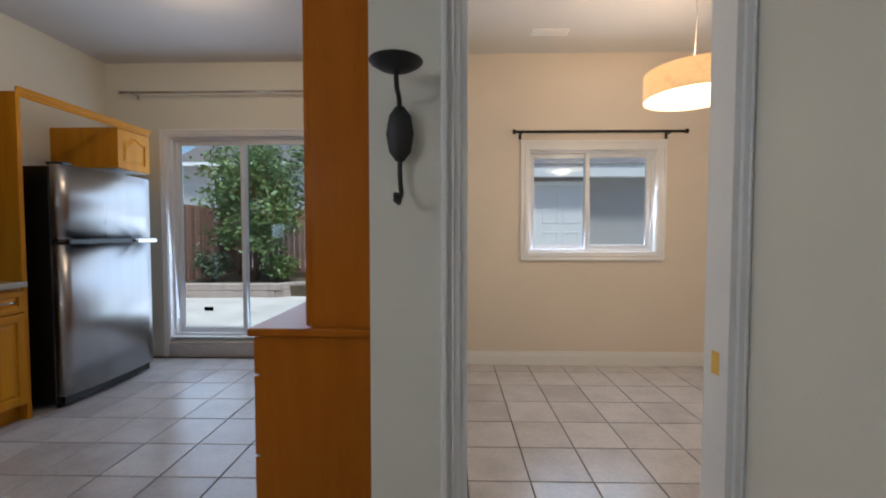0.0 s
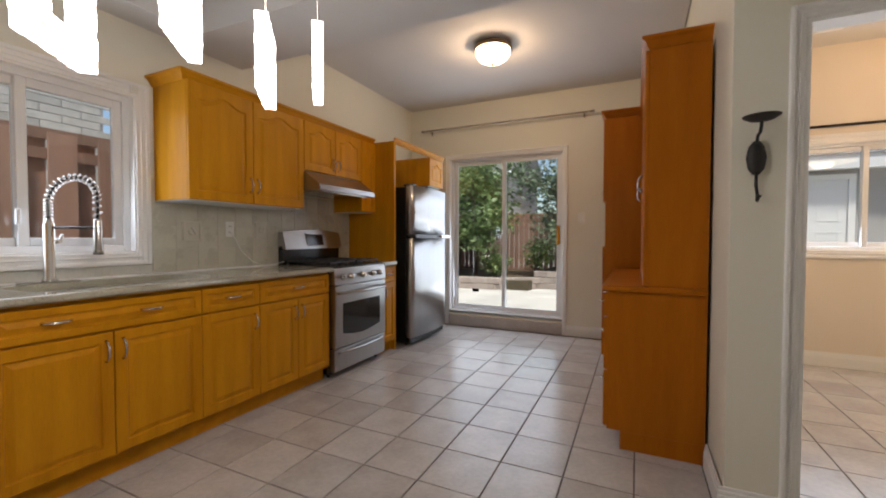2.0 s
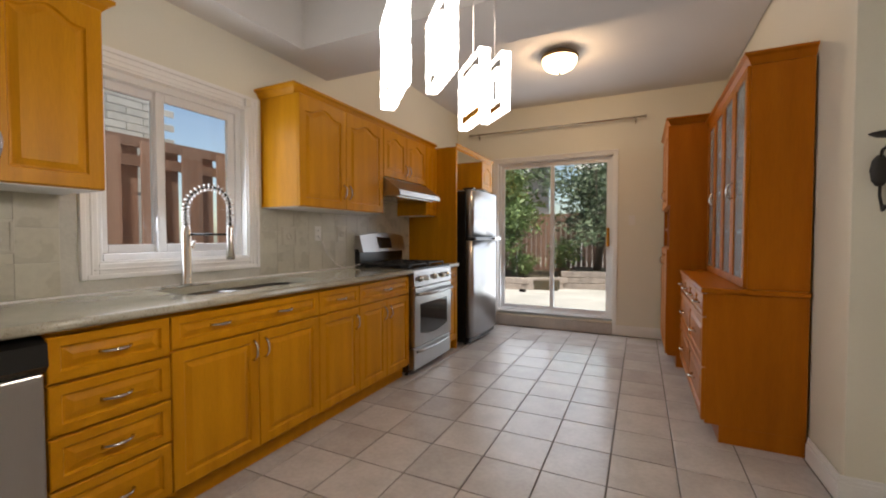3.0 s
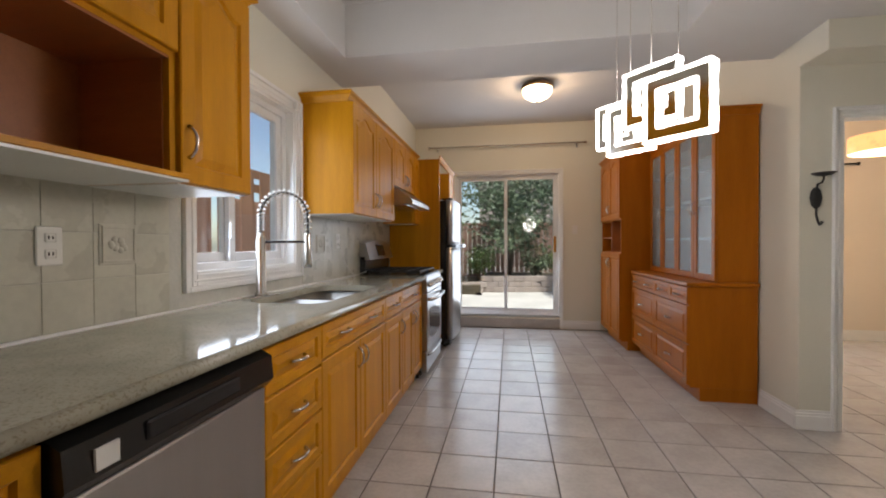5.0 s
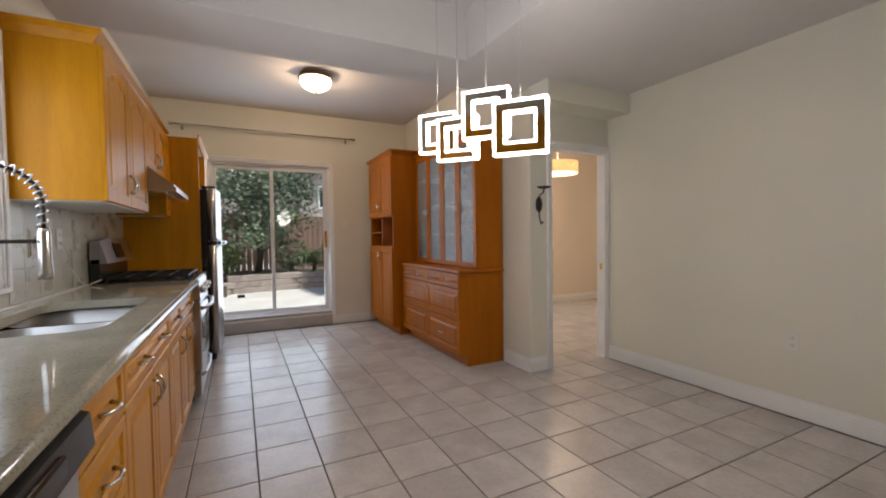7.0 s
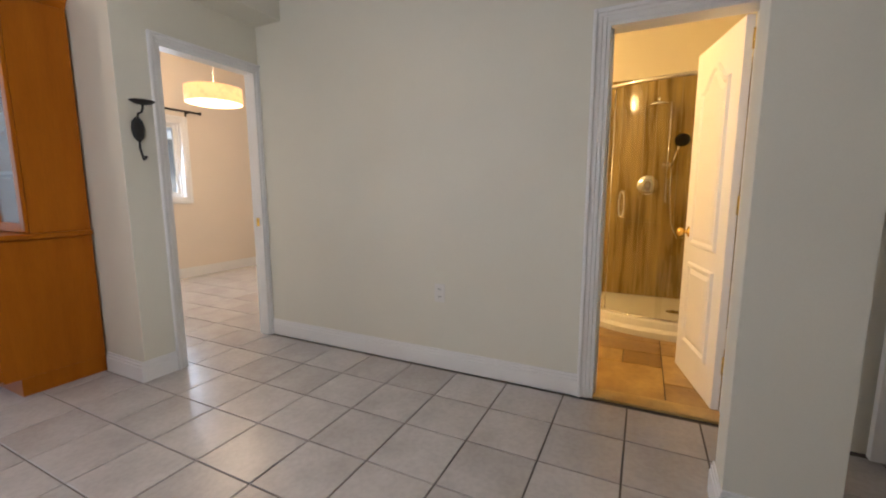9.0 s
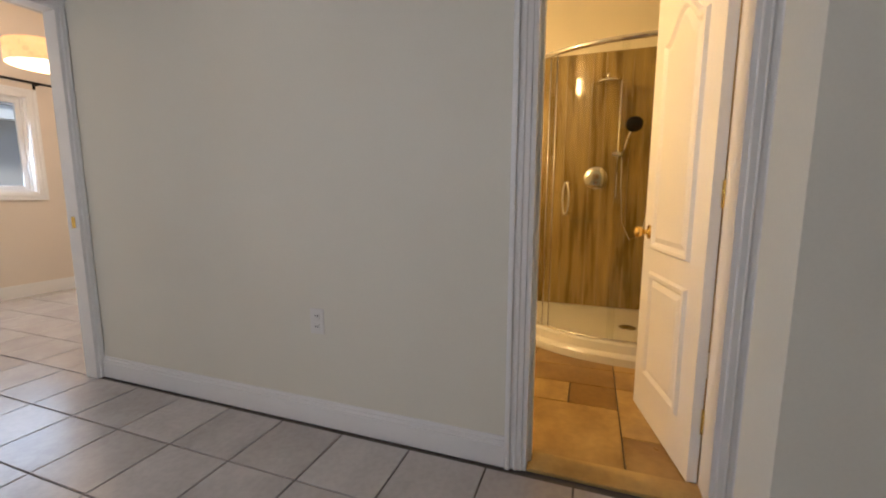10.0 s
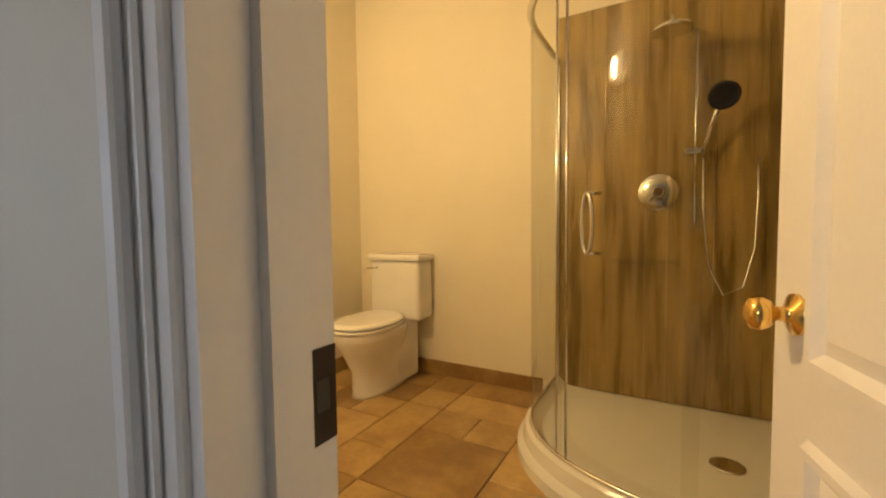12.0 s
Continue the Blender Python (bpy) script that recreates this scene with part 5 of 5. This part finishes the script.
def plant(name, label, base, height, spread, leaves, seed, material, trunk=True, low=0.35, size=0.07):
    t = thing(name, label, "tree" if trunk else "shrub", Matrix.Translation(base))
    rnd = random.Random(seed)
    tips = []
    bm = bmesh.new()
    stems = 3 if trunk else 5
    for s in range(stems):
        a = rnd.uniform(0, math.tau)
        lean = rnd.uniform(0.1, 0.4) * spread
        p0 = Vector((rnd.uniform(-0.06, 0.06), rnd.uniform(-0.06, 0.06), 0))
        p1 = p0 + Vector((math.cos(a) * lean * 0.4, math.sin(a) * lean * 0.4, height * 0.4))
        p2 = p1 + Vector((math.cos(a) * lean, math.sin(a) * lean, height * 0.4))
        r = 0.05 if trunk else 0.018
        tube(bm, [p0, p0.lerp(p1, 0.5) + Vector((0.02, -0.02, 0)), p1, p2], [r, r * 0.8, r * 0.6, r * 0.2], 7)
        for k in range(7):
            b0 = p0.lerp(p1, rnd.uniform(0.4, 1)) if rnd.random() < 0.4 else p1.lerp(p2, rnd.random())
            a2 = rnd.uniform(0, math.tau)
            e = b0 + Vector((math.cos(a2) * spread * rnd.uniform(0.3, 0.9), math.sin(a2) * spread * rnd.uniform(0.3, 0.9), rnd.uniform(0.0, 0.3) * height))
            tube(bm, [b0, b0.lerp(e, 0.5) + Vector((0, 0, 0.05)), e], [r * 0.4, r * 0.25, r * 0.1], 5)
            tips += [e, b0.lerp(e, 0.6), b0.lerp(e, 0.85)]
    part("trunk" if trunk else "stems", bm, BARK, t)
    vs, fs = [], []
    while len(fs) < leaves:
        c = rnd.choice(tips)
        g = c + Vector((rnd.gauss(0, 0.17), rnd.gauss(0, 0.17), rnd.gauss(0, 0.15))) * spread
        if g.z < low * height * 0.6:
            continue
        u = Vector((rnd.gauss(0, 1), rnd.gauss(0, 1), rnd.gauss(0, 0.6))).normalized()
        w_ = u.cross(Vector((rnd.gauss(0, 1), rnd.gauss(0, 1), rnd.gauss(0, 1)))).normalized()
        l = size * rnd.uniform(0.6, 1.3)
        i = len(vs)
        vs += [g - u * l, g + w_ * l * 0.42 + Vector((0, 0, 0.006)), g + u * l, g - w_ * l * 0.42]
        fs.append((i, i + 1, i + 2, i + 3))
    me = bpy.data.meshes.new("crown")
    me.from_pydata(vs, [], fs)
    me.materials.append(material)
    cw = new("crown" if trunk else "foliage", me)
    cw.parent = t
    return t


plant("tree", "small leafy tree in the garden bed", (-4.3, 9.3, 0.16), 3.2, 1.25, 5200, 1, LEAF)
plant("tree", "dense grey-green tree behind the patio", (-1.9, 10.2, 0.30), 3.2, 1.5, 6500, 2, LEAF2)
plant("tree", "slender leafy tree beside the fence", (-5.2, 10.4, 0.16), 3.4, 1.2, 4200, 8, LEAF)
for i, (x, y, h, s) in enumerate(((-1.2, 9.7, 0.7, 0.45), (-0.5, 9.9, 0.8, 0.5), (0.8, 9.8, 0.6, 0.5), (-3.6, 9.0, 0.6, 0.4), (-5.1, 9.0, 0.7, 0.4), (-2.7, 9.6, 1.0, 0.5), (2.2, 9.9, 0.9, 0.6))):
    plant("shrub", "low green shrub in the garden bed", (x, y, 0.30 if x > -2.6 else 0.16), h, s, 900, 20 + i, LEAF if i % 2 else LEAF2, False, 0.05, 0.05)
# green patio umbrella, folded, beside the fence
um = thing("patio_umbrella", "folded green patio umbrella leaning beside the fence", "umbrella", Matrix.Translation((-5.0, 7.3, -0.06)))
GREEN = mat("green_canvas", (0.03, 0.16, 0.09), 0.8, var=0.2, bump=0.1)
part("pole", tube(bmesh.new(), [(0, 0, 0), (0, 0, 1.5)], 0.018, 8), TRIM, um)
part("canopy", lathe(bmesh.new(), [(0.05, 0.75), (0.11, 0.85), (0.10, 1.2), (0.05, 1.5), (0.01, 1.55)], 10), GREEN, um, "folded green canopy")
part("base", boxes(((-0.25, -0.03, 0), (0.25, 0.03, 0.04)), ((-0.03, -0.25, 0), (0.03, -0.031, 0.04)), ((-0.03, 0.031, 0), (0.03, 0.25, 0.04))), TRIM, um)


def house(label, x0, x1, y0, y1, h, wall_m, wins, eave=0.45):
    hs_ = thing("house", label, "house")
    part("wall", boxes(((x0, y0, -0.06), (x1, y1, h))), wall_m, hs_)
    bm = bmesh.new()
    my = (y0 + y1) / 2
    prism(bm, [(x0 - eave, y0 - eave, h), (x0 - eave, y1 + eave, h), (x0 - eave, my, h + (y1 - y0) * 0.3)], (x1 - x0 + 2 * eave, 0, 0))
    part("roof", bm, ROOF, hs_)
    part("fascia", boxes(((x0 - eave, y0 - eave - 0.03, h - 0.16), (x1 + eave, y0 - eave, h + 0.02))), TRIM, hs_)
    for (u, v, w_, hh) in wins:
        wi = part("window", ring(bmesh.new(), u, u + w_, v, v + hh, 0.08, -0.03, 0.02, lambda a, b, d: (a, y0 + d, b)), TRIM, hs_)
        part("pane", boxes(((u + 0.08, y0 - 0.012, v + 0.08), (u + w_ - 0.08, y0 - 0.004, v + hh - 0.08))), DARKGLASS, wi)
    return hs_


house("pale two-storey neighbouring house behind the fence", -13.0, -6.5, 20, 27, 4.6, SIDING, [(-11.5, 2.6, 1.2, 1.3), (-8.8, 2.6, 1.2, 1.3)])
house("brick neighbouring house behind the trees", -3.5, 7.0, 21, 28, 4.8, STONE, [(-2.0, 2.8, 1.4, 1.2), (1.5, 2.8, 1.4, 1.2), (4.5, 2.8, 1.2, 1.2)])
# neighbour's side wall beyond the dining window
nb = thing("garage", "grey stucco garage with a white door outside the dining window", "garage")
part("wall", boxes(((-0.05, 7.0, -0.06), (5.5, 9.0, 2.15))), SIDING, nb)
part("soffit", boxes(((-0.25, 6.8, 2.15), (5.8, 9.1, 2.22))), TRIM, nb)
part("fascia", boxes(((-0.25, 6.77, 2.14), (5.8, 6.8, 2.34))), TRIM, nb)
part("roof", prism(bmesh.new(), [(-0.25, 6.75, 2.34), (-0.25, 9.2, 2.34), (-0.25, 8.2, 3.1)], (6.05, 0, 0)), ROOF, nb)
gdoor = part("door", boxes(((1.55, 6.95, -0.06), (2.35, 6.998, 2.0)), bevel=0.004), VINYL, nb, "white panelled door")
for v0, v1 in ((0.2, 0.8), (0.95, 1.25), (1.4, 1.9)):
    for u in (1.66, 2.0):
        part("door_panel", ring(bmesh.new(), u, u + 0.26, v0, v1, 0.02, -0.056, -0.05, lambda a, b, d: (a, 7.0 + d, b), 0.002), VINYL, gdoor)
part("door_frame", boxes(((1.47, 6.93, -0.06), (1.549, 6.999, 2.08)), ((2.351, 6.93, -0.06), (2.43, 6.999, 2.08)), ((1.549, 6.93, 2.001), (2.351, 6.999, 2.08))), TRIM, nb)
# pale brick house wall beyond the kitchen window
nh = thing("brick_house", "pale brick neighbouring house wall beyond the fence", "house")
part("wall", boxes(((-7.2, -4.0, -0.06), (-6.62, 2.05, 5.5))), MORTAR, nh)
brick = mesh_of("brick", boxes(((0, 0, 0), (0.022, 0.385, 0.085)), bevel=0.004), BRICKP)
k = 0
for r in range(20):
    for c in range(15):
        if k >= 300:
            break
        o = new("brick", brick)
        o.parent = nh
        o.matrix_basis = Matrix.Translation((-6.632, -3.9 + c * 0.395 + (0.19 if r % 2 else 0), 1.75 + r * 0.095))
        k += 1
nw = part("window", ring(bmesh.new(), -0.55, 0.35, 3.6, 4.9, 0.07, 0.0, 0.04, lambda a, b, d: (-6.60 + d, a, b)), TRIM, nh)

# ---- tiles, last ----
PIT, PX = 0.323, 0.3115
gap = 0.0065
bm = bmesh.new()
h_, hx_ = (PIT - gap) / 2, (PX - gap) / 2
lo4 = [bm.verts.new((sx * hx_, sy * h_, -0.006)) for sx, sy in ((-1, -1), (1, -1), (1, 1), (-1, 1))]
md4 = [bm.verts.new((sx * hx_, sy * h_, -0.0015)) for sx, sy in ((-1, -1), (1, -1), (1, 1), (-1, 1))]
hi4 = [bm.verts.new((sx * (hx_ - 0.002), sy * (h_ - 0.002), 0)) for sx, sy in ((-1, -1), (1, -1), (1, 1), (-1, 1))]
for a, b in ((lo4, md4), (md4, hi4)):
    for i in range(4):
        bm.faces.new((a[i], a[(i + 1) % 4], b[(i + 1) % 4], b[i]))
bm.faces.new(hi4)
tile_me = mesh_of("tile", bm, TILE)
floor_ob = bpy.data.objects["floor"]
rnd = random.Random(11)
far_v, far_f = [], []
cells = []
for i in range(-6, 22):
    for j in range(-20, 15):
        x, y = -1.945 + (i + 0.5) * PX, 0.80 + (j + 0.5) * PIT
        if y < -4.4 or y > 4.13 or x < -3.3 or x > 3.8:
            continue
        if x > 1.01 and y < 1.10:
            continue
        cells.append((math.hypot(x + 0.8, y - 0.3), x, y))
cells.sort()
for n, (_, x, y) in enumerate(cells):
    if n < 300:
        o = new("tile", tile_me)
        o.parent = floor_ob
        o.matrix_basis = Matrix.Translation((x, y, rnd.uniform(-0.0004, 0.0004))) @ Matrix.Rotation(rnd.choice((0, 1)) * math.pi, 4, "Z")
    else:
        i = len(far_v)
        far_v += [(x + v.co.x, y + v.co.y, v.co.z) for v in tile_me.vertices]
        far_f += [[i + k for k in p.vertices] for p in tile_me.polygons]
me = bpy.data.meshes.new("far_tiles")
me.from_pydata(far_v, [], far_f)
me.materials.append(TILE)
ft = tagged(new("far_tiles", me), kind="stuff")
ft.parent = floor_ob
# travertine in the bathroom, mixed sizes
bath_bed = tagged(part("bath_floor", boxes(((EX + 0.12, -2.20, -0.0079), (3.12, 0.49, -0.003))), GROUT), "ochre travertine tile floor in mixed sizes", "floor", kind="structure")
sizes = [(0, 0, 2, 2), (2, 0, 1, 1), (2, 1, 1, 1), (0, 2, 1, 1), (1, 2, 2, 1), (3, 0, 1, 2), (3, 2, 1, 1)]
shared = {}
U = 0.235
for a in range(-1, 4):
    for b in range(-1, 5):
        for cx_, cy_, w_, l_ in sizes:
            x0, y0 = 1.01 + a * 4 * U + cx_ * U, -2.35 + b * 3 * U + cy_ * U
            x1, y1 = min(3.12, x0 + w_ * U), min(0.49, y0 + l_ * U)
            x0, y0 = max(1.01, x0), max(-2.20, y0)
            if x1 - x0 < 0.03 or y1 - y0 < 0.03:
                continue
            key = (round(x1 - x0, 3), round(y1 - y0, 3))
            if key not in shared:
                shared[key] = mesh_of("tile", boxes(((0.003, 0.003, -0.004), (key[0] - 0.003, key[1] - 0.003, 0.004)), bevel=0.002), BTILE)
            o = new("tile", shared[key])
            o.parent = bath_bed
            o.matrix_basis = Matrix.Translation((x0, y0, 0))
# backsplash tiles
T = 0.152
me = mesh_of("tile", boxes(((0, 0.001, 0.001), (0.004, T - 0.001, T - 0.001)), bevel=0.001), SPLASH)
for r in range(4):
    for c in range(35):
        y, z = -2.49 + c * T, 0.925 + r * T
        zt = 1.38 if y < wy0 - 0.08 else 1.52
        if z + T > zt + 0.09 or y + T > 2.695 or (y + T > wy0 - 0.08 and y < wy1 + 0.08 and z + T > wz0 - 0.08):
            continue
        o = new("tile", me)
        o.parent = spl
        o.matrix_basis = Matrix.Translation((WX + 0.003, y, z))
